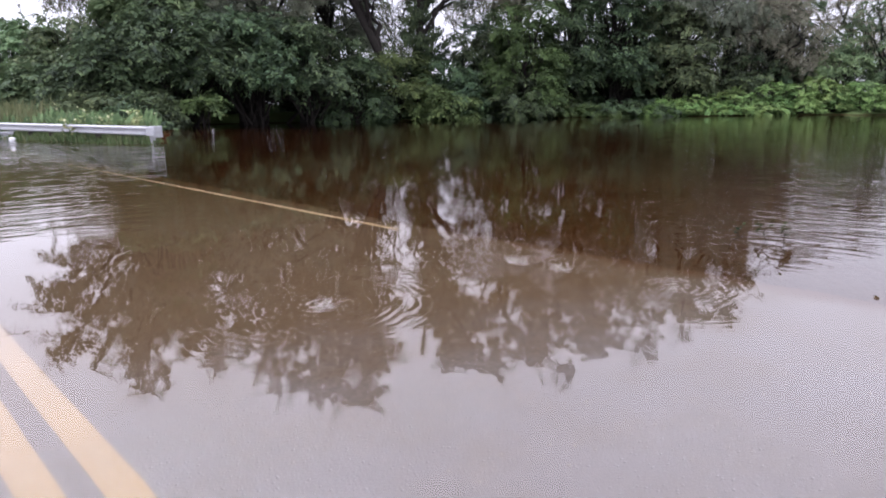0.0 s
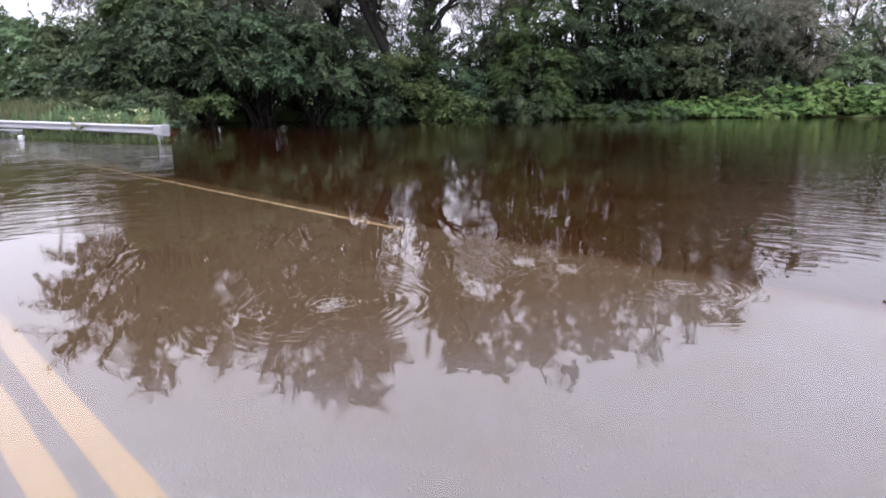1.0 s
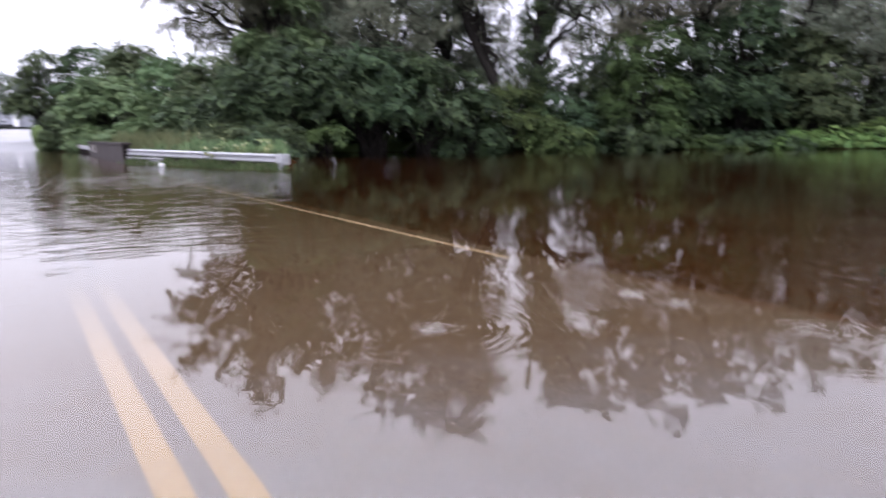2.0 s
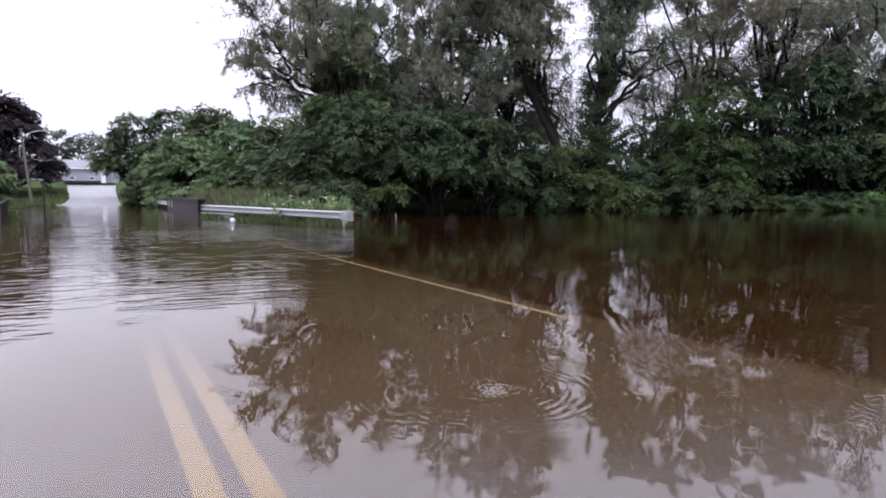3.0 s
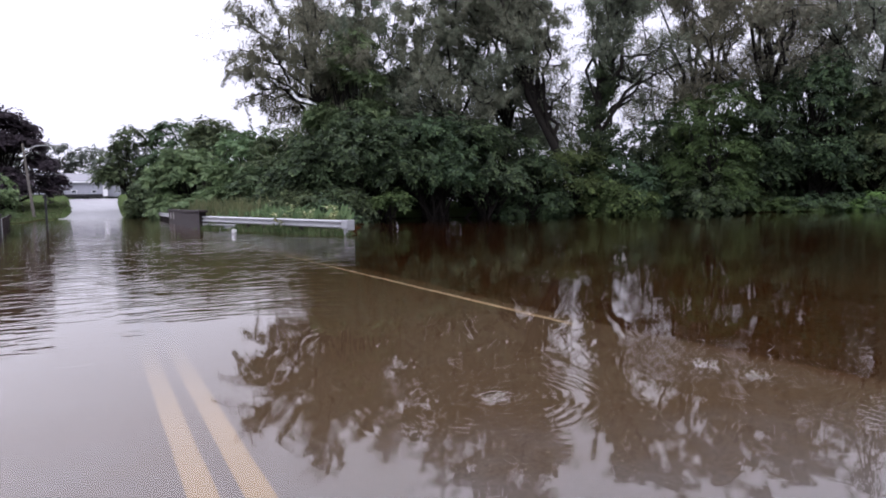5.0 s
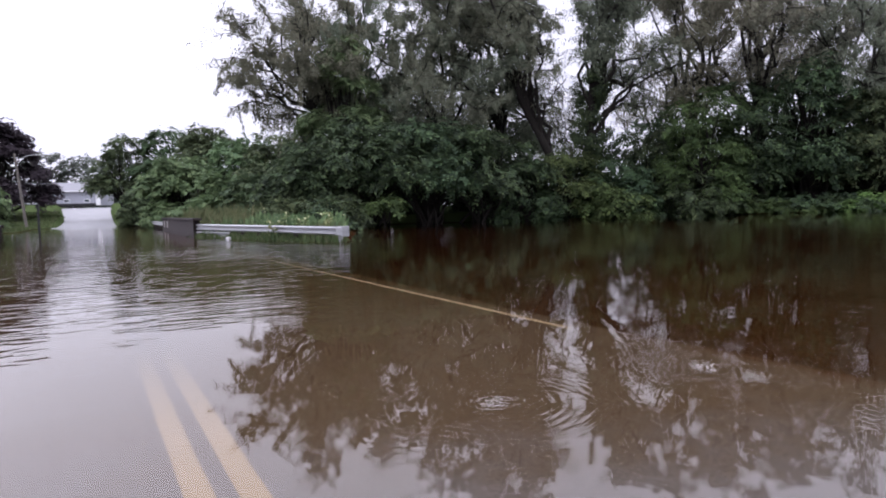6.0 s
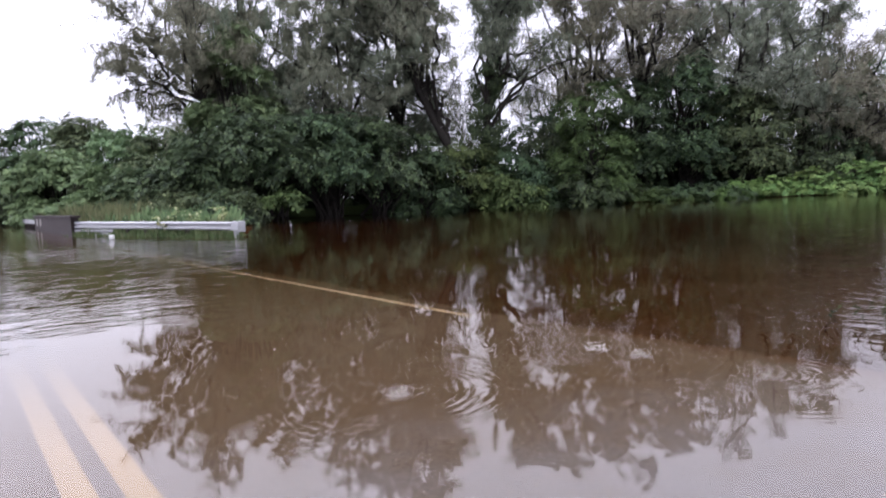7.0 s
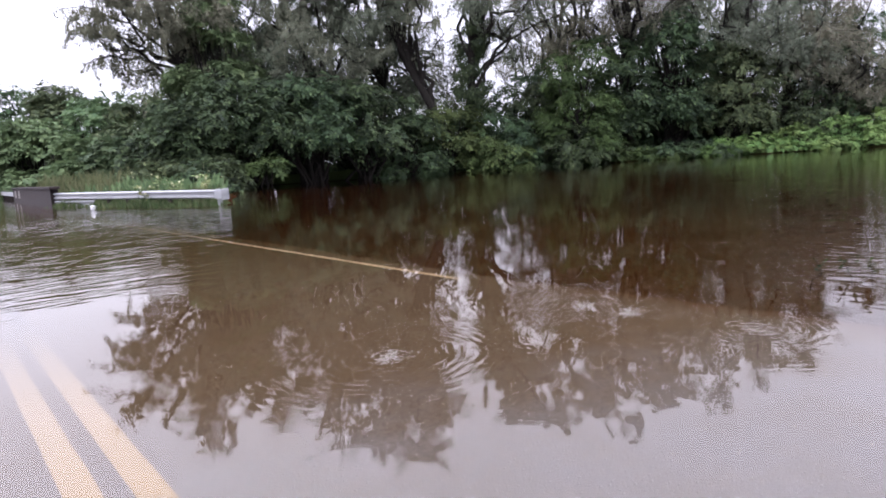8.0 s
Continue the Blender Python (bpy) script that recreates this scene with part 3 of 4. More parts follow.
def willow(azimuth, distance, height, spread, seed, lean=(0.0, 0.0), leaves=72000, bole=0.34, girth=0.34, foliage=None, low=0.30, flat=0.75, ivy=0, arms=(), label="", blade=(0.24, 0.064), top=0.0, drift=0.8):
    """A tall willow: forked leaning bole, arching limbs, fine twigs and airy hanging leaves."""
    rng = np.random.default_rng(seed)
    distance, height, spread = (v * stretch(azimuth) for v in (distance, height, spread))
    x, y = polar(azimuth, distance)
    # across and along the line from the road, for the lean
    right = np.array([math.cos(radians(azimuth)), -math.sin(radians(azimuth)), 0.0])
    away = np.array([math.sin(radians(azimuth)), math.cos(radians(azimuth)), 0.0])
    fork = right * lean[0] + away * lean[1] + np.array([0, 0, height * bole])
    trunk = bend(rng, np.zeros(3), fork, 7, 0.07, 0.0)
    runs = [(trunk, np.linspace(girth, girth * 0.62, 7))]
    roots, tips, heavy = [], [], []
    centre = fork * np.array([1.0, 1.0, 0]) * drift + np.array([0, 0, height * (low + 1) / 2])
    tall = height * (1 - low) / 2
    limbs = 12
    for i in range(limbs):
        a = 2 * math.pi * (i * 0.382 + rng.uniform(-0.06, 0.06))
        lift = (-0.95, 0.95, -0.5, 0.55, 0.1, 0.9, -0.75, 0.3)[i % 8] + rng.uniform(-0.12, 0.08)
        reach = math.sqrt(max(0.06, 1 - lift * lift)) * rng.uniform(0.85, 1.05) + (0.25 if lift < -0.4 else 0.0)
        end = centre + spread * reach * (math.cos(a) * right + math.sin(a) * flat * away) + np.array([0, 0, tall * lift])
        start = trunk[rng.integers(2, 7)] if lift < 0.2 else trunk[rng.integers(4, 7)]
        limb = bend(rng, start, end, 10, 0.4, rng.uniform(0.3, 1.4) if lift < 0.3 else 0.2)
        runs.append((limb, np.linspace(girth * rng.uniform(0.34, 0.55), 0.03, 10)))
        for j in range(8):
            k = int(rng.integers(3, 10))
            way = limb[k] - limb[k - 1]
            way = way / (np.linalg.norm(way) + 1e-9) + rng.normal(size=3) * 0.8
            size = rng.uniform(1.0, 3.0) * spread / 6.0
            end2 = limb[k] + way / np.linalg.norm(way) * size + np.array([0, 0, 0.2 * size])
            twig = bend(rng, limb[k], end2, 6, 0.15, 0.25)
            runs.append((twig, np.linspace(0.055, 0.016, 6)))
            bunch = rng.gamma(2.0, 1.0)
            for q in range(10):
                m = int(rng.integers(2, 6))
                end3 = twig[m] + rng.normal(size=3) * np.array([0.8, 0.8, 0.55])
                runs.append((bend(rng, twig[m], end3, 4, 0.05, 0.05), np.linspace(0.02, 0.007, 4)))
                roots.append(twig[m])
                tips.append(end3)
                heavy.append(bunch)
    for low_end, across, high_end, thick in arms:
        start = trunk[0] + fork * min(low_end / (height * bole), 1.0)
        if low_end > height * bole:
            start = fork + np.array([0, 0, 0.0])
        end = np.array([0, 0, high_end]) + right * across
        arm = bend(rng, start, end, 12, 0.16, 0.12 * abs(across))
        runs.append((arm, np.linspace(thick, 0.035, 12)))
        for k in range(4, 12):
            for q in range(3):
                end3 = arm[k] + rng.normal(size=3) * 0.9
                runs.append((bend(rng, arm[k], end3, 5, 0.08, 0.1), np.linspace(0.04, 0.008, 5)))
                roots.append(arm[k])
                tips.append(end3)
                heavy.append(0.6 + 0.16 * k)
    roots, tips, heavy = np.array(roots), np.array(tips), np.array(heavy)
    heavy = heavy * np.clip(tips[:, 2] / height, 0.1, 1.0) ** top
    pick = rng.choice(len(tips), leaves, p=heavy / heavy.sum())
    ball = rng.normal(size=(leaves, 3))
    ball /= np.linalg.norm(ball, axis=1, keepdims=True)
    puff = rng.uniform(0.16, 0.34, len(tips))
    at = roots[pick] + (tips[pick] - roots[pick]) * rng.uniform(0.15, 1.15, leaves)[:, None] + ball * (puff[pick] * rng.random(leaves) ** 0.5)[:, None]
    at[:, 2] -= rng.random(leaves) ** 2 * 0.45
    ways = rng.normal(size=(leaves, 3)) * 0.6 + ball * 0.4 + np.array([0, 0, -0.7])
    facing = ball * 0.8 + rng.normal(size=(leaves, 3)) * 0.5 + np.array([0, 0, 0.6])
    keep = at[:, 2] > 0.6
    tree = put_tree("willow_tree", x, y, runs, blades(rng, at[keep], ways[keep], *blade, normals=facing[keep], slim=True), BARK, foliage or WILLOW, label or "tall willow with dark forked limbs and airy grey-green leaves", "tree", "willows along the flooded bank")
    if ivy:
        knots = 90
        s = rng.uniform(0.1, 1.0, knots) * 6
        i = np.clip(s.astype(int), 0, 5)
        bunch = trunk[i] + (trunk[i + 1] - trunk[i]) * (s - i)[:, None] + rng.uniform(-1, 1, (knots, 3)) * np.array([0.95, 0.95, 0.3]) * (0.55 + 0.9 * np.abs(np.sin(s * 1.3 + 0.6)))[:, None]
        ball = rng.normal(size=(ivy, 3))
        ball /= np.linalg.norm(ball, axis=1, keepdims=True)
        at = bunch[rng.integers(0, knots, ivy)] + ball * (rng.random(ivy) ** 0.4)[:, None] * np.array([0.5, 0.5, 0.42])
        ways = rng.normal(size=(ivy, 3)) * 0.6 + ball * 0.5 + np.array([0, 0, -0.6])
        part("climbing_leaves", mesh_of("climbing_leaves", *blades(rng, at, ways, 0.2, 0.12, normals=ball + np.array([0, 0, 0.4])), SHRUB), SHRUB, tree, "dark green climbing leaves on the trunk")
    return tree


def shrub(azimuth, distance, height, spread, seed, leaves=15000, foliage=None, blade=(0.31, 0.135), droop=0.5, name="shrub", label="dense dark green shrub overhanging the water", category="shrub", deep=0.8, foot=0.0, group="", lobes=0, overhang=0.0):
    """A leafy mass: many lobes of drooping sprays, facing outward and up, set on a rough dome over stems."""
    rng = np.random.default_rng(seed)
    distance, height, spread = (v * stretch(azimuth) for v in (distance, height, spread))
    x, y = polar(azimuth, distance)
    count = lobes or int(14 + 3.0 * spread * height ** 0.5)
    u = np.concatenate([rng.uniform(foot, 1.0, count - count // 4), rng.uniform(foot, max(0.35 + foot * 0.5, foot + 0.05), count // 4)])
    a = rng.uniform(0, 2 * math.pi, count)
    uneven = 1 + 0.16 * np.sin(3 * a + seed) * np.sin(5 * u + 2 * seed)
    r = np.sqrt(np.clip(1 - (u * 0.97) ** 2.4, 0.02, 1)) * rng.uniform(0.66, 1.06, count) * uneven
    r = r * (1 - overhang * np.clip(1 - u / 0.5, 0, 1))
    size = spread * rng.uniform(0.15, 0.36, count) * (1.1 - 0.25 * u)
    mid = np.stack([np.cos(a) * r * (spread - 0.5 * size), np.sin(a) * r * (spread - 0.5 * size) * deep, np.clip(u * (height - 0.75 * size), 0.30 * size, None)], -1)
    runs = []
    for i in range(count):
        start = np.array([rng.normal() * spread * 0.10, rng.normal() * spread * 0.10, 0.0])
        runs.append((bend(rng, start, mid[i], 7, 0.05 * spread, 0.06 * height), np.linspace(0.03 + 0.012 * height, 0.012, 7)))
    pairs = 5
    fronds = int(0.7 * leaves) // (2 * pairs)
    pick = rng.choice(count, fronds, p=size ** 2 / (size ** 2).sum())
    outward = mid[pick] * np.array([1, 1, 0]) / spread
    way = rng.normal(size=(fronds, 3)) + outward * 0.7 + np.array([0, 0, 0.55])
    way[:, 2] = np.where(way[:, 2] < -0.3, -0.5 * way[:, 2], way[:, 2])
    way /= np.linalg.norm(way, axis=1, keepdims=True)
    ripple = 1 + 0.22 * np.sin(way[:, 0] * 5 + pick) * np.sin(way[:, 1] * 5 + 2 * pick) + 0.10 * np.sin(way[:, 2] * 9 + pick)
    shell = rng.uniform(0.35, 1.0, fronds) ** 0.4 * ripple * np.where(rng.random(fronds) < 0.12, rng.uniform(1.1, 1.5, fronds), 1.0)
    root = mid[pick] + way * (size[pick] * shell)[:, None] * np.array([1.15, 1.15, 0.78])
    facing = way * np.array([0.6, 0.6, 1.0]) + rng.normal(size=(fronds, 3)) * 0.35 + np.array([0, 0, 0.85])
    facing /= np.linalg.norm(facing, axis=1, keepdims=True)
    stem = outward * 0.6 + way * 0.6 + rng.normal(size=(fronds, 3)) * 0.45 + np.array([0, 0, -0.9 * droop])
    stem -= facing * (stem * facing).sum(1, keepdims=True) * 0.85
    stem /= np.linalg.norm(stem, axis=1, keepdims=True)
    across = np.cross(stem, facing)
    across /= np.linalg.norm(across, axis=1, keepdims=True)
    long = blade[0] * 2.4 * rng.uniform(0.7, 1.3, fronds)
    u = (np.arange(pairs) + 0.6) / pairs
    along = root[:, None] + stem[:, None] * (long[:, None] * u)[..., None] - np.array([0, 0, 1.0]) * (droop * 0.5 * long[:, None] * u ** 2)[..., None]
    at = np.stack([along, along], 2).reshape(-1, 3)
    ways = np.stack([stem[:, None] * 0.6 + across[:, None] + 0 * along, stem[:, None] * 0.6 - across[:, None] + 0 * along], 2).reshape(-1, 3)
    ways = ways + rng.normal(size=ways.shape) * 0.18 + np.array([0, 0, -0.25 * droop])
    normals = np.repeat(facing, 2 * pairs, 0) + rng.normal(size=ways.shape) * 0.22
    keep = at[:, 2] > 0.05
    return put_tree(name, x, y, runs, blades(rng, at[keep], ways[keep], *blade, normals=normals[keep]), BARK, foliage or SHRUB, label, category, group)


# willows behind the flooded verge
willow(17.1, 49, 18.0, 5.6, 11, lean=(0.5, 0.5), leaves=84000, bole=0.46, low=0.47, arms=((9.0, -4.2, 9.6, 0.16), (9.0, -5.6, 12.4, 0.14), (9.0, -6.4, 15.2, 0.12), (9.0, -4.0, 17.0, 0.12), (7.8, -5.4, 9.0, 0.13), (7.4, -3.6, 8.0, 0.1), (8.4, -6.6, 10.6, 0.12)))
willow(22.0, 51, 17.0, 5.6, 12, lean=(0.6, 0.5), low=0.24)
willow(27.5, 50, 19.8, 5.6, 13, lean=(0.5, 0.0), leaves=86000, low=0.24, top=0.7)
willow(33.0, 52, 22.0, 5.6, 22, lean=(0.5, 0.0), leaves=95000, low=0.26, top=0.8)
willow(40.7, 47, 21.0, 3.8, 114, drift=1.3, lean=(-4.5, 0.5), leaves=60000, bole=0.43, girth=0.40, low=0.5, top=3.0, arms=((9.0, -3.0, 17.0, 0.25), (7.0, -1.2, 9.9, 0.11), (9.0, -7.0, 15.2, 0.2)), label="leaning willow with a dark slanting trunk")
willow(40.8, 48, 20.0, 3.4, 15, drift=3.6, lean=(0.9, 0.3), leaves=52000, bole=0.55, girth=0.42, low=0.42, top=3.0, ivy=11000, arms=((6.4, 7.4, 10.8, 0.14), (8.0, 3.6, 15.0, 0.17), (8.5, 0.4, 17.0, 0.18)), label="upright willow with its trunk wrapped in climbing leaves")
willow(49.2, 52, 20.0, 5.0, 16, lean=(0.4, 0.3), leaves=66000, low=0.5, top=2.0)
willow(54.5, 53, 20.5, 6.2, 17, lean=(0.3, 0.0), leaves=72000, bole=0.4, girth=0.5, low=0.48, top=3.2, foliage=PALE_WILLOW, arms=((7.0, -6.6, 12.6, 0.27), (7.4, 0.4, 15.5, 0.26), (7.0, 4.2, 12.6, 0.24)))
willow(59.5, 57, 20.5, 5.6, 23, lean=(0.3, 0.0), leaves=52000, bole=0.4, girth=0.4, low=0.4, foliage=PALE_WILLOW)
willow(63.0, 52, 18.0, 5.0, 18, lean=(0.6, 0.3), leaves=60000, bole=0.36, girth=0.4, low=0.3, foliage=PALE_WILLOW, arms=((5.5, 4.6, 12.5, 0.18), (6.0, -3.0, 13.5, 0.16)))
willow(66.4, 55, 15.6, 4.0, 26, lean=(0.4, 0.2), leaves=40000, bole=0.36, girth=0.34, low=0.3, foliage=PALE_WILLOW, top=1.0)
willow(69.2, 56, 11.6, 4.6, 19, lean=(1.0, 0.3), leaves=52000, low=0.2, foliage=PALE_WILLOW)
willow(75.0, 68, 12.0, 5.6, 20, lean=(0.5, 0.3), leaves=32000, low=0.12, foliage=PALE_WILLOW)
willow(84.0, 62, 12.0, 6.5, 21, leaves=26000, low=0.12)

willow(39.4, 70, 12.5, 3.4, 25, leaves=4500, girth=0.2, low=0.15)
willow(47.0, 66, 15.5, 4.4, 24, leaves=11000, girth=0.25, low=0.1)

# shrubs overhanging the water
wet = "shrubs at the water's edge"
shrub(17.4, 43, 5.6, 3.6, 31, leaves=17000, foot=0.22, overhang=0.55, group=wet)
shrub(21.3, 43, 7.3, 5.0, 32, leaves=24000, foot=0.42, overhang=0.55, group=wet)
shrub(27.0, 44, 7.6, 4.6, 33, leaves=24000, foot=0.42, overhang=0.55, group=wet)
shrub(32.0, 45, 7.0, 4.4, 34, leaves=22000, foot=0.40, overhang=0.55, group=wet)
shrub(35.6, 46, 4.8, 3.0, 35, leaves=14000, overhang=0.3, group=wet)
shrub(39.4, 47, 5.0, 2.6, 36, leaves=14000, foliage=VINE, overhang=0.3, group=wet)
shrub(41.4, 48, 5.0, 2.2, 49, leaves=9000, overhang=0.3, group=wet)
shrub(39.9, 50.5, 4.3, 2.4, 50, leaves=9000, group=wet)
shrub(43.8, 46.5, 4.0, 2.6, 37, leaves=13000, overhang=0.3, group=wet)
shrub(50.7, 46.8, 9.3, 3.2, 38, leaves=28000, foot=0.06, blade=(0.28, 0.12), foliage=VINE, overhang=0.3, group=wet)
shrub(46.8, 50, 6.2, 2.8, 39, leaves=14000, overhang=0.3, group=wet)
shrub(50.2, 45.4, 3.2, 2.2, 65, leaves=9000, overhang=0.3, group=wet)
shrub(54.2, 50, 9.2, 3.4, 40, leaves=24000, foot=0.20, blade=(0.33, 0.15), overhang=0.3, group=wet)
shrub(58.4, 51, 10.2, 3.8, 41, leaves=25000, foot=0.20, blade=(0.33, 0.15), overhang=0.3, group=wet)
shrub(62.6, 52, 8.2, 3.8, 42, leaves=20000, foot=0.20, blade=(0.33, 0.15), foliage=MIDGREEN, overhang=0.3, group=wet)
shrub(67.0, 55, 6.4, 4.0, 43, leaves=16000, overhang=0.3, group=wet)
shrub(71.3, 58, 9.4, 4.0, 44, leaves=20000, foliage=MIDGREEN, overhang=0.3, group=wet)
shrub(74.5, 57, 5.0, 2.6, 45, leaves=10000, foliage=FAR_GREEN, overhang=0.3, group=wet, label="rounded lighter green shrub on the bank")
shrub(77.5, 60, 8.6, 4.4, 46, leaves=17000, foliage=MIDGREEN, overhang=0.3, group=wet)
shrub(23.0, 39.4, 2.0, 1.6, 47, leaves=1700, foliage=VINE, foot=0.72, lobes=6, group=wet, label="pale green leafy spray low over the water")
shrub(43.8, 44.6, 3.0, 2.0, 48, leaves=8500, foliage=VINE, droop=0.8, overhang=0.3, group=wet, label="bright green mound of climbing leaves at the waterline")
shrub(19.6, 47.5, 13.4, 2.9, 64, leaves=17000, foliage=FAR_GREEN, foot=0.5, name="thicket_tree", label="mid-green leafy tree among the willows", category="tree")
for i, (az, d) in enumerate(((54.5, 54.5), (58.0, 55.0), (61.5, 55.5))):
    shrub(az, d, 3.4, 3.2, 430 + i, leaves=9000, group=wet, label="low dark green undergrowth beneath the trees")
# brush on the verge behind the guard rail
for i, (az, d, h, sp, mat) in enumerate(((17.4, 36, 1.8, 1.4, SHRUB), (14.8, 40, 2.0, 1.7, MIDGREEN), (12.6, 46, 1.3, 1.3, FAR_GREEN), (15.8, 42, 2.9, 2.0, SHRUB), (10.4, 50, 1.1, 1.2, FAR_GREEN), (18.6, 38.5, 2.3, 1.5, SHRUB))):
    shrub(az, d, h, sp, 400 + i, leaves=7000, foliage=mat, group="brush on the verge", label="tangled green brush behind the guardrail")
# dark thicket behind them
for i, (az, d, h, sp) in enumerate(((19.5, 54, 10.5, 4.5), (25.0, 56, 11.5, 5.0), (30.5, 57, 11.0, 4.8), (35.2, 57, 11.0, 3.8), (45.2, 53, 6.8, 2.6), (48.0, 55, 9.0, 3.0), (53.0, 57, 10.0, 4.2), (57.5, 58, 12.0, 4.8), (62.5, 58, 10.5, 4.6), (67.5, 60, 10.0, 4.6))):
    shrub(az, d, h, sp, 300 + i, leaves=10000, foliage=SHRUB, blade=(0.42, 0.19), name="thicket_tree", label="dark leafy understorey tree in the thicket", category="tree", group="thicket trees")

# low vines along the right bank
rng = np.random.default_rng(77)
for i in range(38):
    az = 45.5 + i * 0.86 + rng.uniform(-0.4, 0.4)
    bright = rng.random() < np.interp(az, [46, 54, 60.5, 62.5, 75], [0.2, 0.2, 0.12, 0.95, 1.0])
    tall = float(np.interp(az, [46, 53, 60, 66, 72, 78], [0.4, 0.8, 0.9, 1.1, 1.7, 1.7])) * rng.uniform(0.55, 1.25)
    back = rng.uniform(-0.4, 1.6)
    shrub(az, float(np.interp(az, [46, 60, 70, 78], [46.3, 46.8, 48.0, 51.5])) + back, tall + 0.25 * max(back, 0), rng.uniform(0.9, 1.9), 100 + i, leaves=2600, foliage=(FRESH if az > 60 else VINE) if bright else (SHRUB if i % 3 else VINE), blade=(0.22, 0.16), droop=0.3, name="vine_mound", label="low mound of bright green vines on the bank" if bright else "low mound of dark green vines on the bank", category="vine", group="vines on the bank")

# trees past the bridge and round the far road
beyond_label = "rounded green tree past the bridge"
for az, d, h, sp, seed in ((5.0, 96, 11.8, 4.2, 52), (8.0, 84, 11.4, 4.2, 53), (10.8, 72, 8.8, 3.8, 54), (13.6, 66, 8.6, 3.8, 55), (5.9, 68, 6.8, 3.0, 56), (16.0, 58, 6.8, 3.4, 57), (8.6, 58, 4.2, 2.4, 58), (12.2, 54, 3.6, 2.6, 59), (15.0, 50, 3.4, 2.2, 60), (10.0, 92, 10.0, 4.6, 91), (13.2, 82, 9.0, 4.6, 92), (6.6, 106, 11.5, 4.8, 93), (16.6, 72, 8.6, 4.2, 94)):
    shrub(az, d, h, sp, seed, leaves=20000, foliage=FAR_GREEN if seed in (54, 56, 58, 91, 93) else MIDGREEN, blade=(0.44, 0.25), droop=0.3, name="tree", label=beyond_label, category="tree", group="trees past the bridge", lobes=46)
shrub(2.1, 98, 10.8, 4.3, 51, leaves=25000, foliage=MIDGREEN, blade=(0.37, 0.21), droop=0.3, name="tree", label=beyond_label, category="tree", group="trees past the bridge", lobes=50, foot=0.25)
shrub(2.3, 80, 4.0, 1.6, 67, leaves=8000, foliage=MIDGREEN, blade=(0.3, 0.16), label="low green bush by the far road")
shrub(3.6, 84, 4.6, 2.0, 66, leaves=9000, foliage=MIDGREEN, blade=(0.3, 0.16), label="low green bush by the far road")
shrub(-7.0, 97, 12.4, 5.2, 61, leaves=32000, foliage=MAPLE, blade=(0.5, 0.3), droop=0.3, name="maple_tree", label="dark purplish broad tree on the far lawn", category="tree", foot=0.2, lobes=46)
shrub(-10.0, 96, 12.0, 5.0, 62, leaves=16000, foliage=MAPLE, blade=(0.5, 0.3), droop=0.3, name="maple_tree", label="dark purplish broad tree on the far lawn", category="tree", foot=0.2, lobes=40)
shrub(-8.0, 76, 5.4, 2.0, 63, leaves=9000, foliage=FAR_GREEN, blade=(0.3, 0.15), name="shrub", label="green bush beside the far road", category="shrub")
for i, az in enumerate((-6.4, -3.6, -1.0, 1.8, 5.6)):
    shrub(az, 225 + 6 * (i % 2), 19.0 - (i % 3), 8.0, 70 + i, leaves=14000, foliage=HAZY, blade=(0.95, 0.6), droop=0.2, name="tree", label="pale tree beyond the house, haze tinted into its leaves", category="tree", group="trees beyond the house", lobes=40)


# unseen wood added behind the camera, closing the place and blocking low sky light
rng = np.random.default_rng(501)
turn = np.radians(rng.uniform(100, 262, 26000))
edge = 34.0 + 3.0 * np.sin(turn * 5) + rng.uniform(0, 5.0, len(turn))
top = 12.0 + 1.8 * np.sin(turn * 11) + 1.2 * np.sin(turn * 23 + 1)
spots = np.column_stack([edge * np.sin(turn), edge * np.cos(turn), 0.4 + top * rng.random(len(turn)) ** 0.8])
wood = mesh_of("woodland", *blades(rng, spots, rng.normal(size=spots.shape) + np.array([0, 0, -0.4]), 1.3, 0.8), MIDGREEN)
tagged(new("woodland", wood), "unseen green wood added behind to block low sky light", "wood", kind="stuff")


# ---------------------------------------------------------------- weeds
def weeds(name, places, tall, seed, mat, label, width=0.03, wet=0.03):
    """Upright blades rooted at each place: one mesh for the whole patch."""
    rng = np.random.default_rng(seed)
    places = places[bank(places[:, 0], places[:, 1]) > wet]
    n = len(places)
    z = bank(places[:, 0], places[:, 1])
    at = np.column_stack([places, z])
    patchy = 0.75 + 0.45 * np.sin(places[:, 0] * 1.9 + seed) * np.sin(places[:, 1] * 1.3 + 2 * seed)
    h = tall * rng.uniform(0.35, 1.3, n) * patchy
    tip = at + np.column_stack([rng.normal(size=(n, 2)) * 0.22 * h[:, None], h])
    a = rng.uniform(0, np.pi, n)
    side = np.column_stack([np.cos(a), np.sin(a), np.zeros(n)]) * width * rng.uniform(0.6, 1.5, n)[:, None]
    knee = at + (tip - at) * 0.55 + np.column_stack([np.zeros((n, 2)), 0.06 * h])
    v = np.stack([at - side * 0.6, at + side * 0.6, knee + side, tip, knee - side], 1).reshape(-1, 3)
    f = np.arange(n * 5).reshape(-1, 5)
    return tagged(new(name, mesh_of(name, v, f, mat)), label, "weeds", kind="stuff")


rng = np.random.default_rng(9)


def tufts(count, per, x0, x1, y0, y1, loose):
    """Places gathered in tufts, with bare gaps between."""
    c = np.column_stack([rng.uniform(x0, x1, count), rng.uniform(y0, y1, count)])
    return np.repeat(c, per, 0) + rng.normal(size=(count * per, 2)) * np.repeat(rng.uniform(0.3, 1.0, count), per)[:, None] * loose


